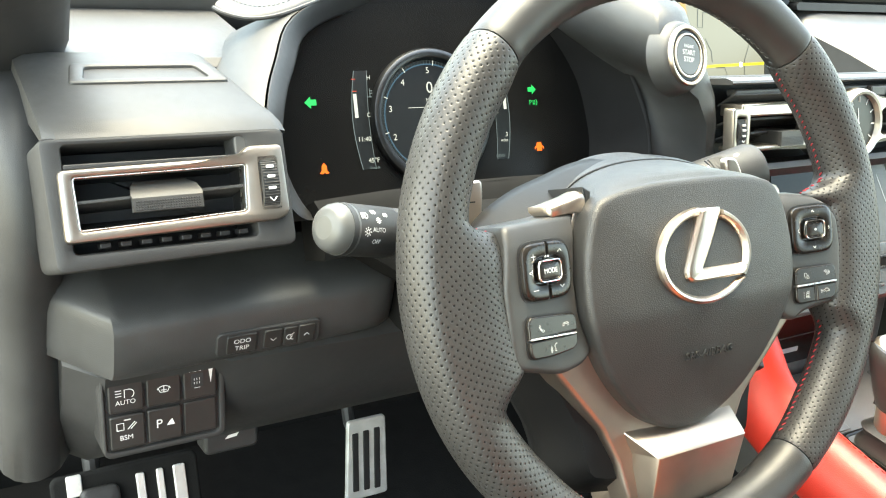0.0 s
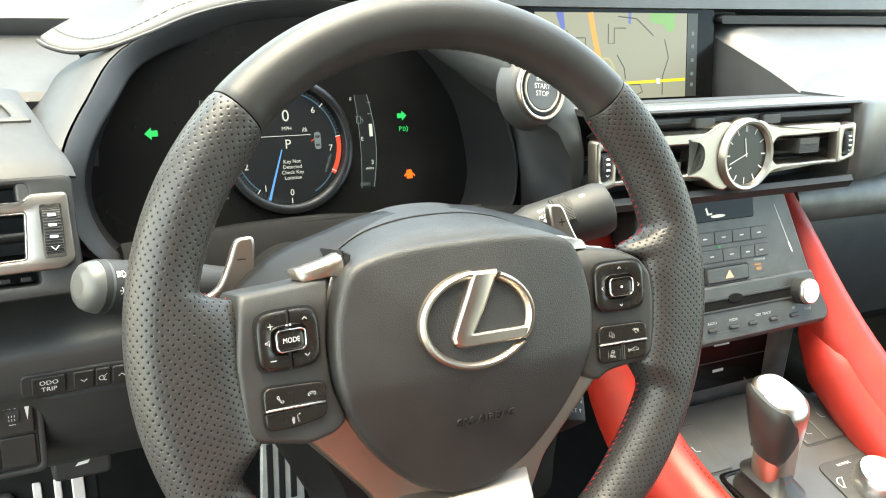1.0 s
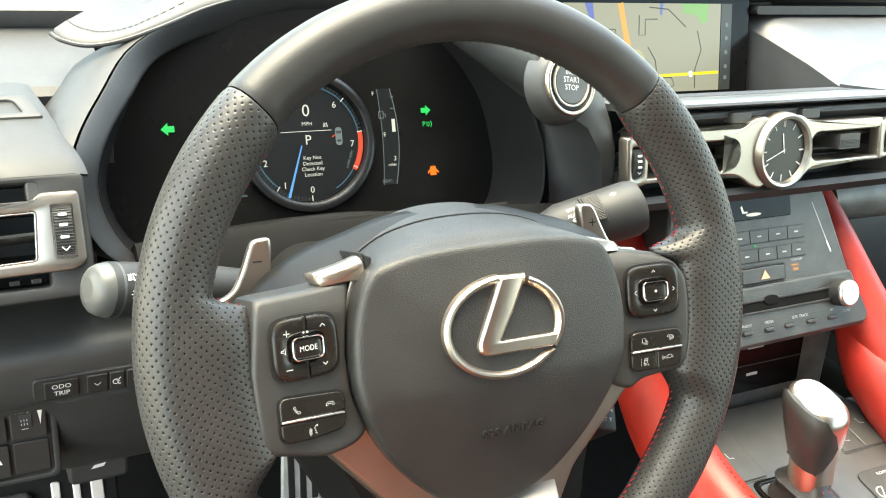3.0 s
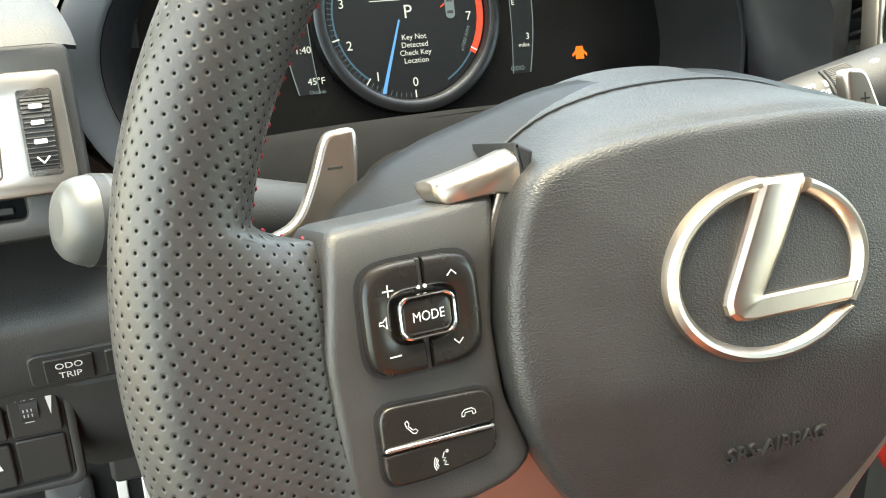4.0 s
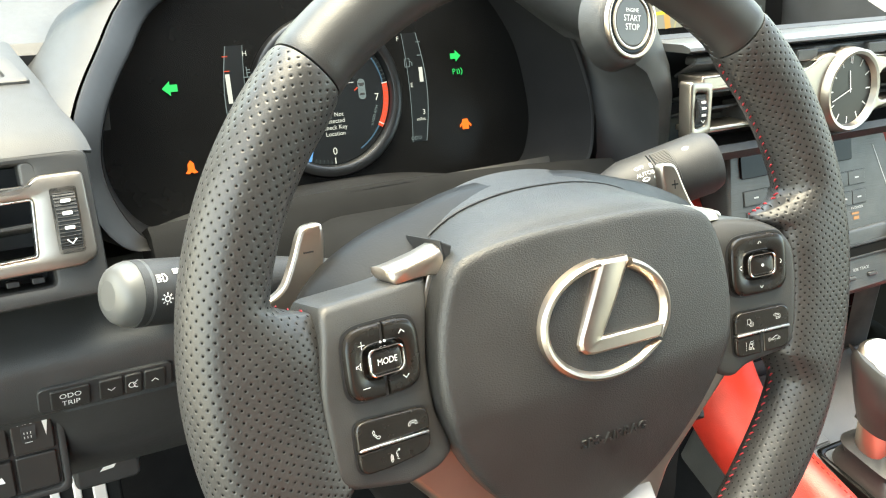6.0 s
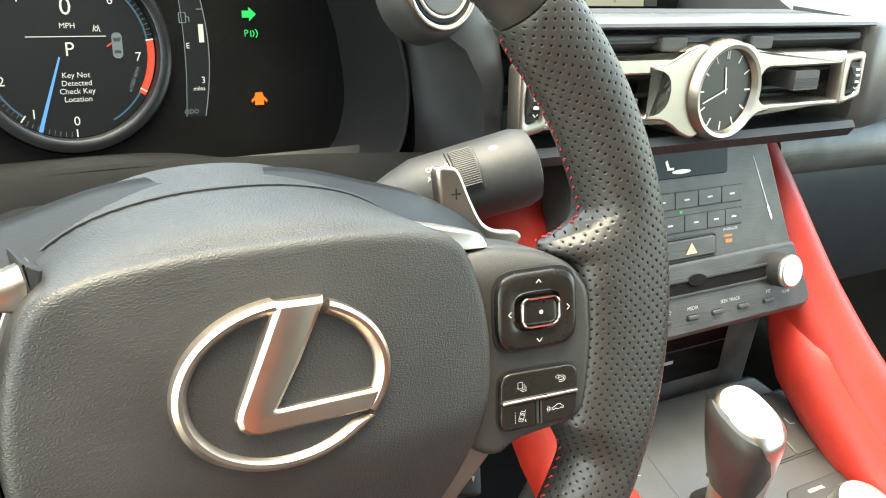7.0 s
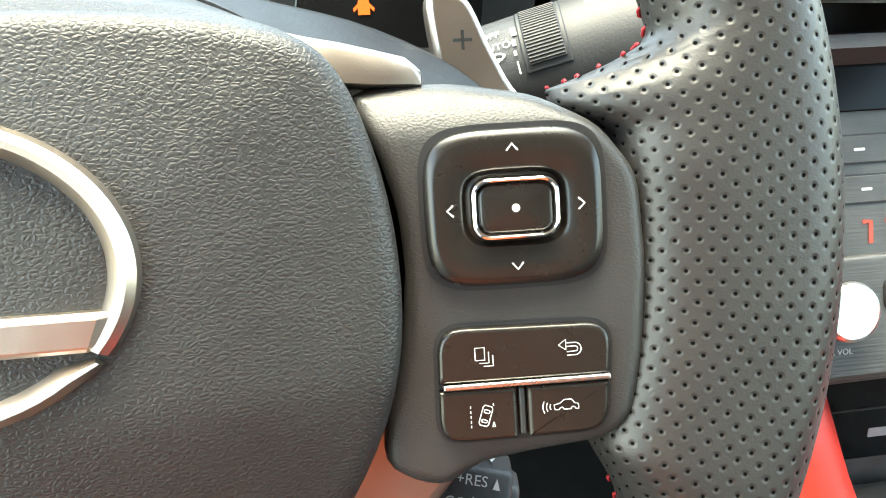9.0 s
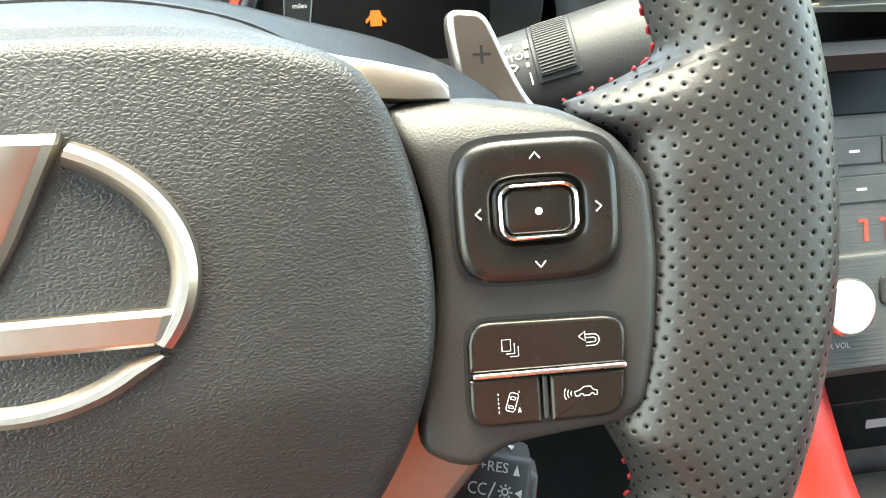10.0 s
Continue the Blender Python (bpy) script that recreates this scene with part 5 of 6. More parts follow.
# ---- buttons low on the driver's side ----
def low_switches():
    o = thing("trip_switch_panel", at(-206, 177.4, -127, 97), "narrow black panel with trip and dimmer buttons", "switch panel")
    part("panel", slab(rrect(74, 19, 4, 4, 20, 0.5), -8, 2.2, 0.8), PLASTIC, o)
    for x, w in ((0, 21), (22, 13), (34.5, 9.5), (46.5, 12)):
        part("button", slab(rrect(w, 14.5, 1.2, 3, x, 0.5), 1, 3.6, 0.7), SWITCH, o)
    text("ODO", 3.6, 0, 3.2, 3.7, PRINT, o)
    text("TRIP", 3.6, 0, -2.4, 3.7, PRINT, o)
    part("button_signs", ribbon([[(20, 1.2), (22, -0.8), (24, 1.2)], [(44.5, -0.8), (46.5, 1.2), (48.5, -0.8)], arc(33.6, 0, 2, 60, 330, 10), [(34, 0.4), (36.8, 3.2)], arc(36, -1, 1.4, 90, 300, 6)], 0.55, 3.7), PRINT, o)

    p = thing("switch_panel", at(-227, 198, -161, 81), "panel of square black switches with white signs", "switch panel")
    part("panel", slab(rounded([(-68, 12), (20, 12), (12, -48), (-66, -50)], 5), -30, -2, 3), PLASTIC, p)
    part("panel_well", slab(rrect(76, 54, 3, 3, -25, -18.5), -10, -1.6), DARK, p)
    part("panel_rim", rim_plate(rrect(84, 63, 6, 5, -24, -19.5), rrect(77, 56, 4, 5, -25, -18.5), -9, 0.6, 1.2), PLASTIC, p)
    for r, y in enumerate((-5, -32)):
        for i, x in enumerate((-50, -25, 0)):
            sw = part("switch", slab(rrect(23, 24.5, 1.5, 3, x, y), -6, 1.5 - (1.5 if (r, i) == (1, 2) else 0), 1), SWITCH, p)
            if (r, i) in ((0, 1), (0, 0), (1, 0)):
                part("switch_lamp", slab(rrect(4.5, 0.9, 0.3, 2, x, y + 9), 1.3, 1.75), PRINT_DIM, sw)
            if (r, i) == (0, 0):
                part("switch_sign", ribbon([arc(-48, -4, 3.2, -60, 90, 8) + [(-51, -0.8), (-51, -6.6)], [(-53, -1), (-57, -1)], [(-53, -3), (-57, -3)], [(-53, -5), (-57, -5)]], 0.6, 1.7), PRINT, sw)
                text("AUTO", 3.4, x - 0.5, y - 5, 1.7, PRINT, sw)
            elif (r, i) == (0, 1):
                part("switch_sign", ribbon([[(-29, -4), (-27.5, -7.5), (-22.5, -7.5), (-21, -4)], arc(-25, -8.5, 5.5, 35, 145, 8), [(-25, -8), (-25, -3)], [(-27, -6), (-23, -6)]], 0.6, 1.7), PRINT, sw)
            elif (r, i) == (0, 2):
                text("ASC", 3.4, -3, 4.6, 1.7, PRINT, sw)
                part("dial", loft([[(xx, 0 + yy, zz) for yy, zz in ((-9.5, 1), (-7, 2.2), (-3.5, 2.8), (0, 2.2), (2.5, 1))] for xx in (-6, 2)]), PLASTIC, sw, "ribbed dial")
                part("dial_marks", ribbon([[(xx, yy), (xx, yy - 1.6)] for xx in (-4.4, -2.6, -0.8) for yy in (-1.2, -4)] + [[(-4.6, -8.4), (-0.4, -8.4)]], 0.5, 2.9), PRINT_DIM, sw)
                part("dial_wedge", patch([[(6, 3.5), (9, 3.5), (7.4, -7)]], 1.7), PRINT, sw)
            elif (r, i) == (1, 0):
                part("switch_sign", ribbon([[(-57, -30), (-57, -25), (-52.5, -25), (-52.5, -30), (-57, -30)], [(-50, -30), (-45, -25)], [(-48, -30), (-44, -26)]], 0.6, 1.7), PRINT, sw)
                text("BSM", 3.6, x - 1, -36, 1.7, PRINT, sw)
            elif (r, i) == (1, 1):
                text("P", 6.5, -29, -31, 1.7, PRINT, sw)
                part("switch_sign", patch([[(-24, -33), (-18.5, -33), (-20, -28.5), (-22, -30)]], 1.7), PRINT, sw)

    h = thing("bonnet_release", at(-178, 262, -272, 78), "black bonnet release lever with a white car sign", "lever")
    part("lever", slab(rrect(46, 26, 5, 4), -20, 0, 3), PLASTIC, h)
    part("lever_sign", patch([[(-6, -1), (4, 0), (6, 3), (-3, 2)]], 0.2), PRINT, h)

    s = thing("start_button", NEARER @ at(175, 212, 53, 66, 8, 6), "round engine start button with a silver ring", "push button")
    part("socket", loft([lift(oval(32, 32, 48), -16), lift(oval(30.6, 30.6, 48), -8), lift(oval(28.6, 28.6, 48), -3), lift(oval(27, 27, 48), -0.4), lift(oval(25, 25, 48), 0.6)]), DASH, s, sharp=60)
    part("outer_ring", rim_plate(oval(25, 25, 48), oval(21.5, 21.5, 48), -2, 4, 1.5), SILVER, s, "satin silver ring")
    part("inner_ring", rim_plate(oval(18.6, 18.6, 48), oval(16.6, 16.6, 48), 0, 3.6, 0.8), SILVER, s, "satin silver ring")
    part("button", slab(oval(21.4, 21.4, 40), 0, 2.2, 1), GLOSS, s)
    part("button_cap", slab(oval(16.4, 16.4, 40), 0, 3, 1), mat("satin_cap", (0.05, 0.05, 0.05), 0.35), s, "dark grey satin cap")
    for i, t in enumerate(("ENGINE", "START", "STOP")):
        text(t, (2.6, 4.2, 4.2)[i], 0, (7.5, 2.2, -3.6)[i], 3.2, PRINT, s)
    # it swells out of the cluster's edge, hollow at first, up to the button
    rings = []
    for z, lx, ly, fx, fy, rx, bend in ((-112, 200, 244, 228, 209, 250, 1.9), (-61, 200, 244, 227, 208, 250, 1.9), (-38, 198, 250, 225, 208, 249, 1.9), (-7, 195, 266, 216, 208, 243, 1.9), (16, 184, 288, 199, 209, 236, 1.5), (30, 166, 302, 176, 210, 230, 0.9),
                                        (44, 146, 316, 156, 211, 222, 0.5), (58, 138, 328, 150, 216, 214, 0.45), (72, 136, 342, 150, 224, 208, 0.45), (84, 137, 354, 155, 234, 205, 0.45), (93, 140, 364, 162, 262, 204, 0.5)):
        ring = [(lx + (fx - lx) * u, ly + (fy - ly) * u ** bend, z) for u in (0, 0.2, 0.4, 0.55, 0.7, 0.82, 0.92, 1)]
        ring += [(fx + (rx - fx) * u, fy + b, z) for u, b in ((0.3, 0.6), (0.55, 3), (0.78, 9), (0.92, 19), (1, 36))]
        rings.append(ring + [(rx, 372, z), (lx, 372, z)])
    part("cheek_panel", loft(rings), DASH, s, "grained panel round the button", matrix=s.matrix_world.inverted() @ NEARER, sharp=60)


low_switches()


# ---- screen ----
def screen():
    s = thing("navigation_screen", at(402.5, 400, 50, 72), "wide navigation screen showing a road map", "screen")
    W, B, T = 269, -81, 28
    cy = (B + T) / 2
    part("screen_body", slab(rrect(W, T - B, 4, 4, 0, cy), -26, -1, 2), GLOSS, s, "glossy black case")
    lx0, lx1, y0, y1 = -112, 108, -73, 18
    base = glow("map_ground", (0.55, 0.56, 0.5), 0.62)
    part("map", patch([[(lx0, y0), (lx1 - 16, y0), (lx1 - 16, y1), (lx0, y1)]], -0.6), base, s, "lit map")
    part("side_bar", patch([[(lx1 - 15, y0), (lx1, y0), (lx1, y1), (lx1 - 15, y1)]], -0.6), glow("bar_ground", (0.15, 0.17, 0.18), 0.3), s)
    part("main_road", ribbon([[(q.x, q.y) for q in spline([(-42, y1, 0), (-36, -8, 0), (-28, -38, 0), (-22, y0, 0)], 6, False)]], 7, -0.4), glow("map_orange", (0.85, 0.45, 0.12), 0.9), s)
    part("route", ribbon([[(-40, -59), (10, -56), (lx1 - 17, -54)]], 3.2, -0.3), glow("map_yellow", (0.85, 0.75, 0.02), 1.0), s)
    part("loop_road", ribbon([[(q.x, q.y) for q in spline([(-50, -52, 0), (-40, -36, 0), (-18, -30, 0), (-8, -48, 0), (-14, y0, 0)], 6, False)]], 2, -0.4), glow("map_pale", (0.75, 0.68, 0.35), 0.75), s)
    part("park", patch([[(38, y1), (74, y1), (74, 0), (66, -3), (58, 6), (40, 8)]], -0.5), glow("map_green", (0.3, 0.62, 0.25), 0.75), s)
    part("lake", patch([[(-86, y1), (-76, y1), (-74, 2), (-78, -2), (-82, 8)]], -0.5), glow("map_blue", (0.15, 0.2, 0.75), 0.8), s)
    part("lake", patch([[(9, y1), (13, y1), (12, 6), (9, 7)]], -0.5), glow("map_blue", (0.15, 0.2, 0.75), 0.8), s)
    lanes = [[(-60, -8), (-48, -8), (-48, -22), (-60, -22), (-60, -8)], [(-60, -30), (-44, -30), (-44, -42), (-60, -42)], [(-72, 0), (-66, -20), (-70, -28)], [(-18, 6), (-18, -14), (-10, -14), (-10, 2), (6, 2)], [(-6, -26), (4, -40), (6, -52)],
             [(12, -58), (26, -58), (30, -66), (20, -70)], [(60, -10), (66, -30), (58, -50), (58, -70)], [(-5, 14), (20, 12), (44, -6)], [(-90, -10), (-76, -16), (-76, -40)]]
    map_grey = glow("map_grey", (0.2, 0.21, 0.2), 0.2)
    for lane in lanes:
        part("map_lane", ribbon([lane], 1.2, -0.35), map_grey, s)
    part("route_mark", slab(rrect(5, 6, 1, 2, 52, -55), -0.5, -0.1), PRINT, s)
    part("compass", ribbon([arc(-116, 6, 4, 0, 360, 14)], 1, -0.6), LIT_RED, s)
    part("bar_signs", merged(*[slab(rrect(4, 4, 0.6, 2, lx1 - 7, y), -0.6, -0.3) for y in (-4, -18, -33, -48, -60)]), LIT_DIM, s)


screen()


# ---- centre stack ----
def stack():
    s = thing("centre_stack", at(370, 175, -40, 64.4), "centre stack with climate keys, disc slot and silver knobs", "centre console")
    face = rounded([(-100, 8), (75, 8), (107, -80), (130, -124), (126, -135), (-106, -137), (-111, -128), (-106, -80)], 6)
    part("fascia", slab(face, -40, 0, 2.5), FASCIA, s, "dark satin fascia")
    lower = rounded([(-104, -82.5), (107, -80), (128, -124), (124, -132.5), (-104, -135), (-109, -128)], 5)
    part("audio_fascia", slab(lower, -6, 3, 2.5), FASCIA, s, "grey satin audio fascia")
    part("display_window", slab(rrect(126, 22, 2, 3, -27, -12), -1, 1.6, 0.6), GLOSS, s, "black climate display")
    part("seat_sign", patch([[(-24, -11), (-22, -17), (-16, -17), (-16, -15.4), (-20, -15.4), (-22, -10)]], 1.8), LIT_WHITE, s)
    part("display_sign", patch([[tuple(q) for q in oval(9, 1.5, 18, -9, -18.6)]], 1.8), LIT_WHITE, s)
    for y, xs in ((-38.5, (-88, -62, -37, -14, 8, 31, 52)), (-55, (-86, -58, -32, -5, 17, 35, 52))):
        for x0, x1 in zip(xs, xs[1:]):
            k = part("climate_key", slab(rrect(x1 - x0 - 0.7, 11.2, 0.6, 3, (x0 + x1) / 2, y), -1, 0.9, 0.4), FASCIA, s)
            part("key_sign", slab(rrect(5, 1.2, 0.5, 2, (x0 + x1) / 2, y), 0.8, 1.1), PRINT_DIM, k)
        part("key_bed", slab(rrect(xs[-1] - xs[0] + 0.6, 12.6, 0.6, 3, (xs[0] + xs[-1]) / 2, y), -1, 0.3), DARK, s)
    part("key_lamp", slab(rrect(3, 1.4, 0.5, 2, -8, -46.7), 0, 0.6), LIT_GREEN, s)
    hz = part("hazard_button", slab(rrect(51, 13.5, 2, 3, -1.5, -72.5), -1, 2.6, 1.2), FASCIA, s, "black hazard button with a triangle")
    part("hazard_rim", rim_plate(rrect(54.5, 17, 3, 3, -1.5, -72.5), rrect(51.6, 14.1, 2, 3, -1.5, -72.5), -1, 1.4, 0.3), DARK, s)
    part("triangle", patch([[(-6, -76.2), (5, -76.2), (-0.5, -68.4)]], 3.2), mat("orange_print", (0.8, 0.4, 0.25), 0.5), hz)
    part("airbag_sign", merged(patch([[(34, -69.2), (43, -69.2), (43, -67.4), (34, -67.4)], [(36, -73.6), (43, -73.6), (43, -70.8), (36, -70.8)]], 0.3)), LIT_AMBER, s)
    text("PASSENGER", 2.0, 41, -63.8, 0.3, PRINT_DIM, s)
    for x in (-71, -60.8):
        part("temperature_digit", ribbon([[(x - 2.6, -68.6), (x + 1, -68.6), (x + 1, -77.8)]], 2.0, 0.4), LIT_RED, s, "lit red digit")
    part("slider_line", ribbon([[(64, -14), (85, -62)]], 0.9, 0.3), PRINT_DIM, s)
    part("slider_mark", ribbon([[(80, -51), (84.6, -61)]], 1.8, 0.35), PRINT, s)
    # disc slot
    part("slot", slab(rrect(142, 9, 2, 3, 6.5, -99.5), 0, 3.4), COLUMN, s, "open disc slot")
    part("slot_rim", rim_plate(rrect(146, 13, 3, 3, 6.5, -99.5), rrect(140, 8, 2, 3, 6.5, -99.5), 1, 4.2, 0.8), PLASTIC, s)
    part("slot_finger", slab(oval(9, 4, 16, 4, -95), 1, 4.4), COLUMN, s)
    for x, y in ((88, -99.5), (-89, -103)):
        kb = part("knob", loft([lift(oval(12.5, 12.5, 36, x, y), 2), lift(oval(12.5, 12.5, 36, x, y), 13), lift(oval(11.6, 11.6, 36, x, y), 15)]), PLASTIC, s, "silver-capped knob")
        part("knob_cap", loft([lift(oval(12, 12, 36, x, y), 12.5), lift(oval(12.6, 12.6, 36, x, y), 14.5), lift(oval(11.6, 11.6, 36, x, y), 17), lift(oval(10.5, 10.5, 36, x, y), 17.4)]), ALU, kb, "brushed silver cap", sharp=50)
    for x, t in ((-54.5, "▲"), (-25.5, "RADIO"), (0.7, "MEDIA"), (25, ""), (52, ""), (79, "MT")):
        k = part("media_key", slab(rrect(10.5, 3.4, 1.2, 3, x, -121.5), 2, 5, 1), POD, s, "slim grey key")
        part("key_gap", slab(rrect(12, 4.8, 1.6, 3, x, -121.5), 2, 3.15), DARK, s)
        if t.isalpha():
            text(t, 2.6, x, -115, 3.2, PRINT_DIM, s)
    part("eject_sign", patch([[(-56.5, -116.5), (-52.5, -116.5), (-54.5, -113.5)]], 3.2), PRINT_DIM, s)
    text("SEEK TRACK", 2.6, 38.5, -115, 3.2, PRINT_DIM, s)
    text("TUNE", 2.6, 98, -118, 3.2, PRINT_DIM, s)
    text("PWR VOL", 2.6, -89, -122, 3.2, PRINT_DIM, s)

    p = thing("lower_display", at(388, 150, -205, 80), "dark glass panel below the centre stack", "panel")
    part("surround", slab(rounded([(-96, 36), (122, 40), (116, -74), (-94, -74)], 5), -30, -4, 3), WOODY, p)
    part("glass_panel", slab(rrect(160, 62, 3, 3, 0, -6), -6, -2.5, 1), GLOSS, p, "glossy dark panel")
    part("glass_line", slab(rrect(158, 1, 0.3, 2, 0, -8), -3, -2.1), PLASTIC, p)
    for x, y, w, h in ((16, 12, 20, 6), (-36, -22, 34, 5), (16, -18, 14, 3)):
        part("panel_bar", slab(rrect(w, h, 0.4, 2, x, y), -2.6, -2.2), PRINT_DIM, p)


stack()


# ---- red knee pads, tunnel console ----
def console():
    left = thing("knee_pad", at(0, 0, 0), "red leather knee pad with dark red stitching", "knee pad")
    path = spline([(246, 250, -60), (254, 205, -110), (266, 150, -187), (280, 95, -250), (290, -30, -280), (292, -260, -292)], 5, False)
    rad = [24 + 3 * min(1, i / 12) for i in range(len(path))]
    part("pad", tube(path, rad, 20, 1.35), RED, left, sharp=60)
    stitches = []
    for i in range(4, len(path) - 2):
        a, b = path[i], path[i + 1]
        for k in range(5):
            p0, p1 = a + (b - a) * (k / 5), a + (b - a) * (k / 5 + 0.1)
            off = Vector((5, -rad[i] * 0.2, rad[i] * 1.31))
            stitches.append(tube([p0 + off, p1 + off], 0.7, 5))
    part("seam_stitching", merged(*stitches), mat("dark_red_thread", (0.12, 0.01, 0.01), 0.8), left)

    right = thing("knee_pad", at(0, 0, 0), "red leather knee pad beside the passenger's side", "knee pad")
    path = spline([(492, 240, -52), (507, 200, -100), (521, 130, -170), (534, 50, -228), (552, -60, -280), (580, -260, -300)], 5, False)
    rad = [12 + 15 * min(1, i / 14) for i in range(len(path))]
    part("outer_pad", tube(path, rad, 20, 1.2), RED, right, sharp=60)
    path = spline([(510, 150, -178), (514, 120, -200), (520, 70, -232), (528, 0, -268), (545, -100, -296)], 5, False)
    part("inner_pad", tube(path, [8 + 18 * min(1, i / 7) for i in range(len(path))], 20, 1.2), RED, right, "inner lobe below the crease", sharp=60)

    c = thing("tunnel_console", at(385, 20, -264, 8), "grey tunnel console with seat heater keys", "centre console")
    CONSOLE = mat("console_grey", (0.04, 0.04, 0.04), 0.34, grain=0.25)
    plate = rounded([(-100, 118), (118, 118), (140, 40), (140, -260), (-96, -260), (-104, 40)], 10)
    part("top_plate", slab(plate, -80, 0, 4), CONSOLE, c, "satin grey plate")
    for x in (-70, 96):
        panel = part("key_panel", slab(rrect(70, 60, 3, 3, x, 66), -1, 0.5, 0.3), DARK, c)
        for dx, dy, w, h in ((-20, 14, 26, 27), (-20, -14.5, 26, 27), (14, 0, 39, 56)):
            k = part("seat_key", slab(rrect(w, h, 1.5, 3, x + dx, 66 + dy), 0, 1.4, 0.6), CONSOLE, panel)
            part("key_sign", ribbon([[(x + dx - 3, 70 + dy), (x + dx - 2, 64 + dy), (x + dx + 3, 63 + dy)]], 0.8, 1.6), PRINT_DIM, k)
    dm = part("drive_plate", slab(rrect(84, 70, 8, 4, 92, -20), -1, 1.6, 0.8), PLASTIC, c)
    part("drive_knob", loft([lift(oval(25, 25, 40, 92, -24), 1), lift(oval(25, 25, 40, 92, -24), 14), lift(oval(23, 23, 40, 92, -24), 18), lift(oval(19, 19, 40, 92, -24), 18.6)]), ALU, dm, "brushed silver drive mode knob", sharp=50)
    part("drive_sign", ribbon([arc(60, -10, 6, 60, 250, 8), [(58, -14), (64, -4)]], 1, 1.8), PRINT, dm)
    text("NORMAL", 3, 80, 8, 1.8, PRINT, dm)

    g = thing("gear_lever", at(357, 14, -264) @ Matrix.Diagonal((0.88, 0.88, 0.92, 1)), "gear lever with a leather and silver knob over a boot", "gear lever")
    well = part("gate", rim_plate(rounded([(-34, 48), (34, 48), (34, -50), (-34, -50)], 10), rounded([(-27, 41), (27, 41), (27, -43), (-27, -43)], 8), -4, 6, 2.5), GLOSS, g)
    boot = [[(x * k, y * k + dy, z) for x, y in ((q.x, q.y) for q in rrect(54, 84, 20, 6))] for k, z, dy in ((1, 0, 0), (0.92, 8, 2), (0.72, 16, 6), (0.8, 22, 8), (0.5, 30, 10), (0.42, 36, 11))]
    part("boot", loft(boot), LEATHER, g, "pleated black leather boot", sharp=60)
    part("boot_stitching", merged(*[tube([(dx, -8 - i * 4.5, 33 - i * 4.6), (dx, -10 - i * 4.5, 31 - i * 4.6)], 0.7, 5) for dx in (-4, 4) for i in range(6)]), THREAD, g)
    def cut(rows, rx, ry, p=2.6, n=36):
        out = []
        for kx, ky, z, dx, dy in rows:
            ring = []
            for i in range(n):
                a = 2 * math.pi * i / n
                c, s = math.cos(a), math.sin(a)
                ring.append((rx * kx * math.copysign(abs(c) ** (2 / p), c) + dx, ry * ky * math.copysign(abs(s) ** (2 / p), s) + dy, z + 0.16 * (dy - 30 + ry * ky * s) * (z > 70)))
            out.append(ring)
        return out

    part("neck", loft(cut(((0.98, 0.9, 26, 2, 12), (1.0, 0.92, 34, 2, 13), (0.98, 0.92, 46, 2, 16), (1.02, 1.0, 56, 2, 19), (1.12, 1.15, 70, 2, 23), (1.22, 1.34, 86, 2, 28), (1.26, 1.4, 98, 2, 31), (1.2, 1.34, 104, 2, 32), (1.0, 1.12, 107, 2, 33)), 20, 21)), SILVER, g, "satin silver knob and neck", sharp=60)
    bounds = ((48, -14), (54, -6), (64, 2), (76, 4.5), (88, -2), (98, -12), (112, -22))

    def leather_edge(z):
        """How far round the knob its leather reaches at a height."""
        for (z0, x0), (z1, x1) in zip(bounds, bounds[1:]):
            if z <= z1:
                return x0 + (x1 - x0) * step(z, z0, z1)
        return bounds[-1][1]

    side = cut(((0.96, 0.9, 48, 0.5, 16), (1.04, 0.98, 53, 0, 17.5), (1.09, 1.05, 58, 0, 19), (1.15, 1.13, 65, -0.5, 21), (1.22, 1.24, 73, -1, 23.4), (1.27, 1.34, 80, -1, 25.6), (1.3, 1.42, 88, -1, 28), (1.33, 1.47, 94, -1, 30), (1.33, 1.47, 99, -1, 31), (1.29, 1.43, 103.5, -1, 32), (1.2, 1.34, 106, -1, 32.4)), 20, 21)
    side = [[(min(x, leather_edge(z)), y, z) for x, y, z in ring] for ring in side]
    part("knob_leather", loft(side), PERF, g, "black leather side", sharp=60)


console()


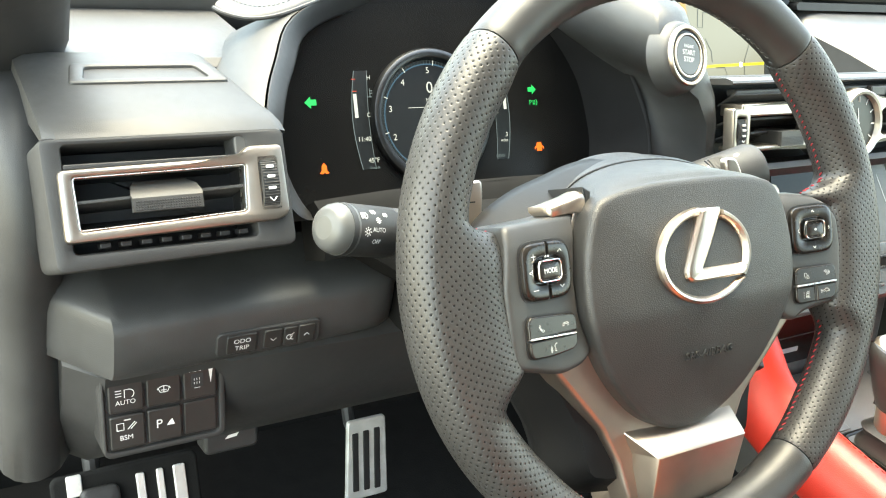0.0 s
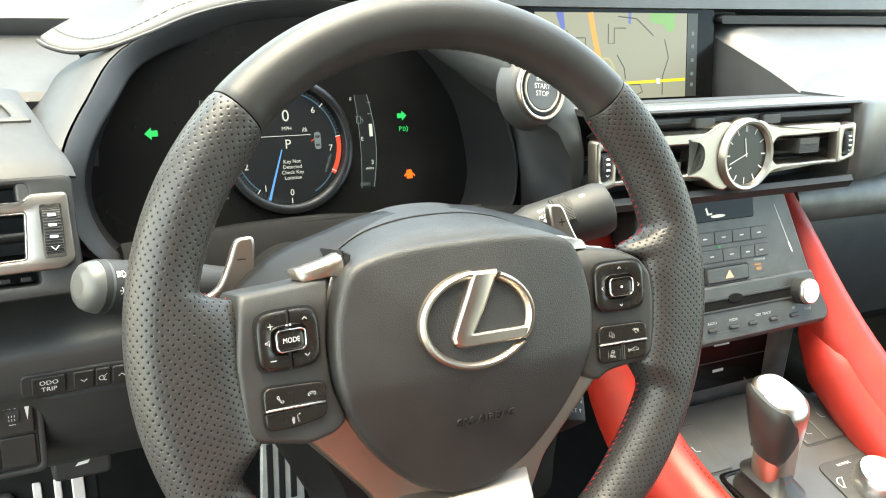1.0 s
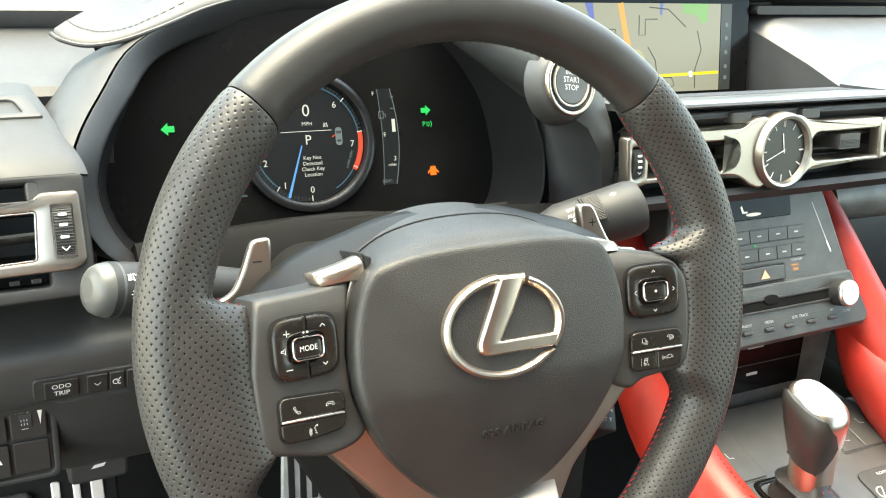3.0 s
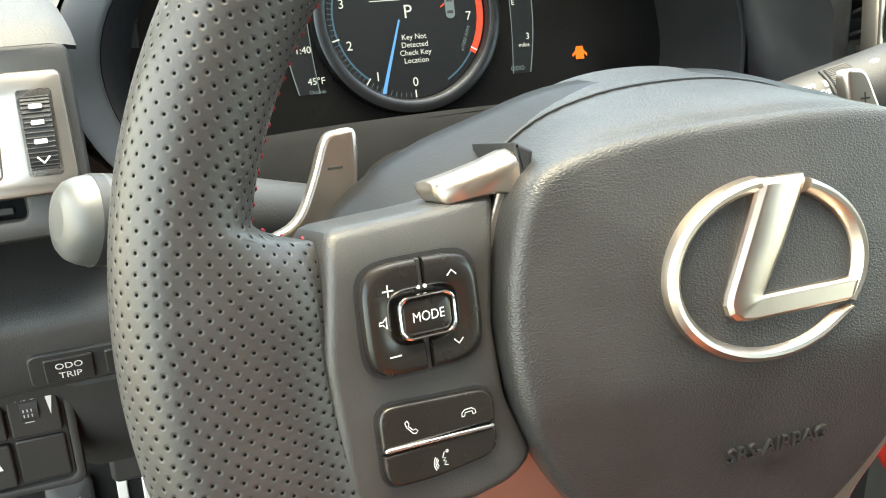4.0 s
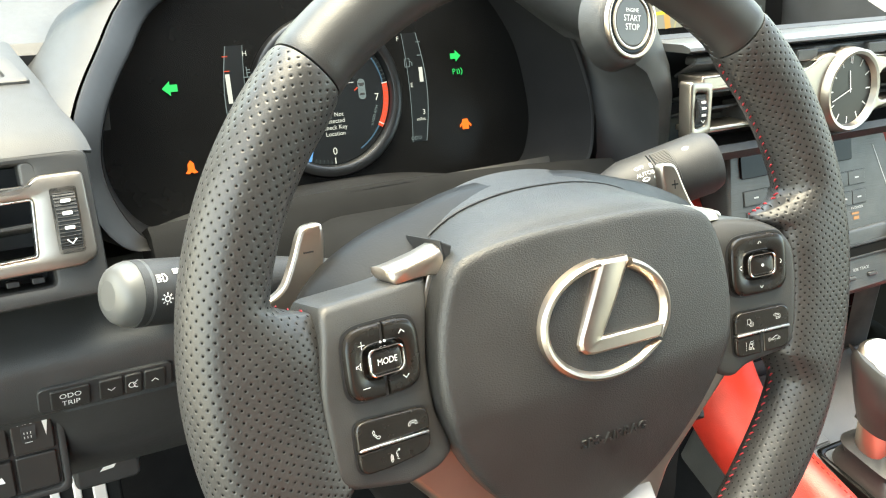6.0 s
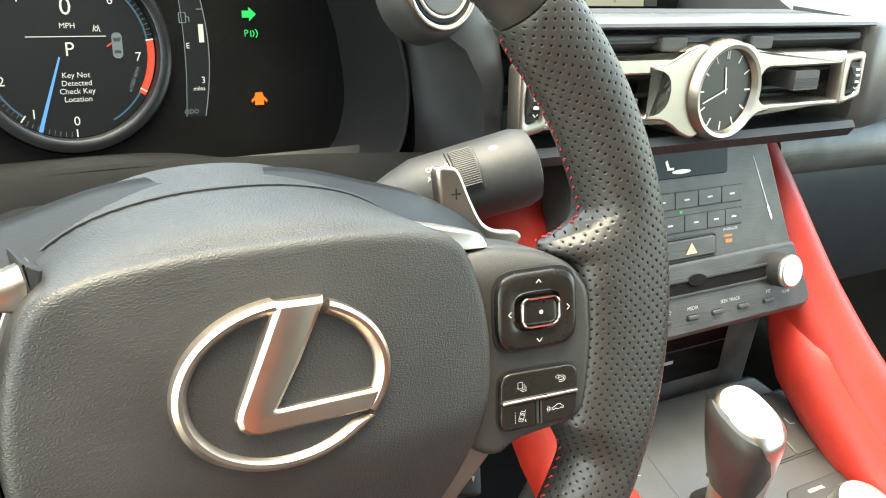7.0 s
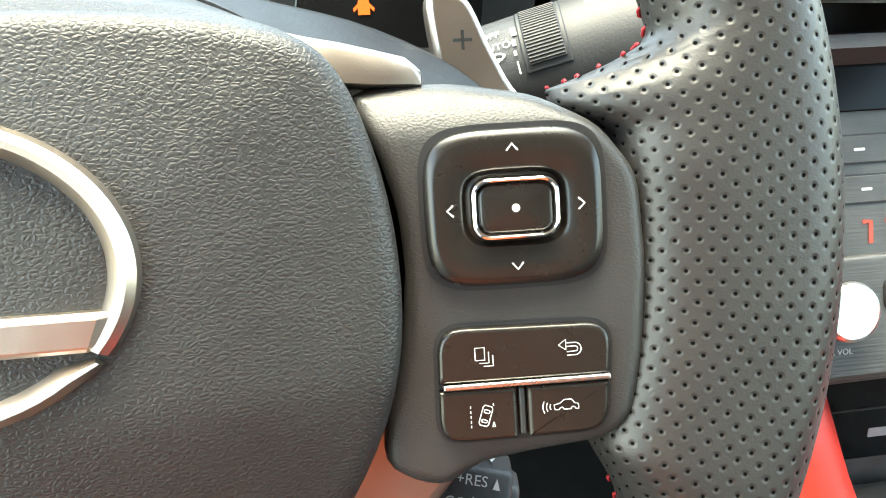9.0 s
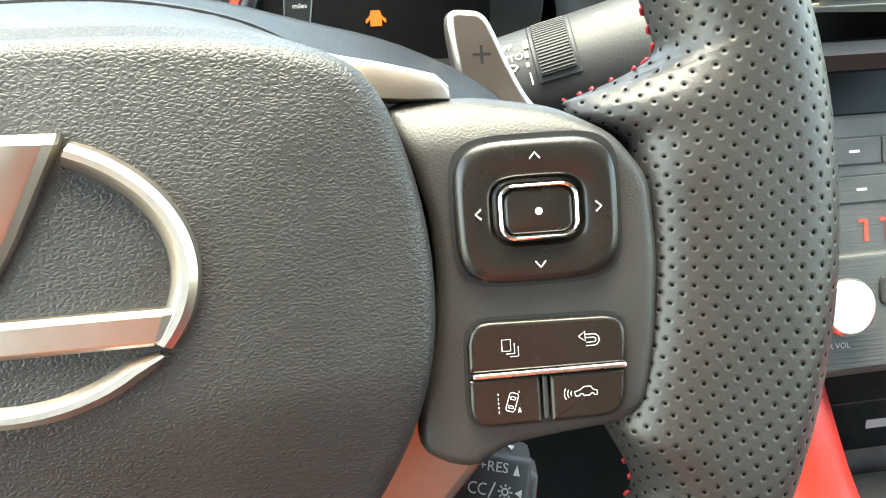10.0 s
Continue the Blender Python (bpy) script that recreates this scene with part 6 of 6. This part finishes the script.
# ---- pedals ----
def pedals():
    def pedal(name, m, w, h, slots, label):
        p = thing(name, m, label, "pedal")
        part("pad", slab(rounded([(-w / 2, -h / 2), (w / 2, -h / 2), (w / 2 - 2, h / 2), (-w / 2 + 4, h / 2)], 5), -6, 0, 2), PEDAL_METAL, p, "drilled aluminium pad")
        for x, y, sw, sh in slots:
            part("rubber_strip", slab(rrect(sw, sh, 1.5, 3, x, y), -2, 1.6, 0.8), DARK, p)
        part("arm", tube([(0, 0, -6), (0, 30, -50), (0, 120, -80)], 8, 10), DARK, p)
        return p

    pedal("accelerator_pedal", at(81, 482, -528, 76, 0, 0), 58, 106, [(-16, -2, 8, 78), (-1, -2, 8, 80), (14, -2, 8, 82)], "aluminium pedal with black rubber strips")
    rest = thing("foot_rest", at(-216, 472, -455, 62), "black foot rest with aluminium bars", "foot rest")
    part("pad", slab(rrect(150, 180, 8, cx=2, cy=-82), -10, 0, 3), CARPET, rest)
    for x, w in ((14.5, 9), (35, 7.5), (55.5, 13)):
        part("metal_bar", slab(rrect(w, 160, 2, 3, x, -84), -2, 3, 1.2), PEDAL_METAL, rest, "aluminium bar")
    part("metal_bar", slab(rrect(15, 22, 2, 3, -51, -3), -2, 3, 1.2), PEDAL_METAL, rest, "aluminium bar")
    part("cross_bar", slab(rrect(96, 5.5, 2, 3, 14, -64), -2, 2.6, 1.2), PEDAL_METAL, rest, "aluminium bar")
    brake = thing("parking_brake_pedal", at(-242, 446, -478, 60), "black parking brake pedal with white lettering", "pedal")
    part("pad", slab(rrect(39, 50, 7, cx=-2), -10, 0, 4, dome=2), PLASTIC, brake)
    text("PUSH", 5, -2, 5, 2.4, PRINT_DIM, brake)
    text("ON-OFF", 5, -2, -3, 2.4, PRINT_DIM, brake)
    part("arm", tube([(0, 0, -8), (0, 30, -50), (0, 140, -60)], 9, 10), DARK, brake)


pedals()


# ---- driver's seat, behind the camera ----
def seat():
    s = thing("car_seat", at(0, -640, -640), "unseen driver's seat, red leather tinted orange for reflections, black bolsters", "seat")
    part("seat_base", slab(rrect(440, 480, 40, 5), 0, 220, 20), PLASTIC, s, "black plastic base")
    part("cushion", slab(rrect(330, 520, 70, 6), 200, 320, 40, dome=14), SEAT_ORANGE, s)
    back = at(0, -250, 300, 78)
    part("backrest", slab(rrect(320, 600, 80, 6, 0, 300), -60, 50, 35, dome=14), SEAT_ORANGE, s, matrix=back)
    for k in (-1, 1):
        part("side_bolster", tube([(k * 195, -240, 290), (k * 200, -60, 318), (k * 200, 150, 318), (k * 185, 250, 290)], [48, 55, 55, 34], 20), LEATHER, s, sharp=60)
        part("back_bolster", tube([(k * 190, 40, 30), (k * 205, 220, 50), (k * 205, 400, 45), (k * 150, 580, 10)], [40, 58, 58, 38], 20), LEATHER, s, matrix=back, sharp=60)
    part("headrest", slab(rrect(260, 170, 60, 6, 0, 690), -40, 50, 30, dome=10), LEATHER, s, matrix=back)


seat()
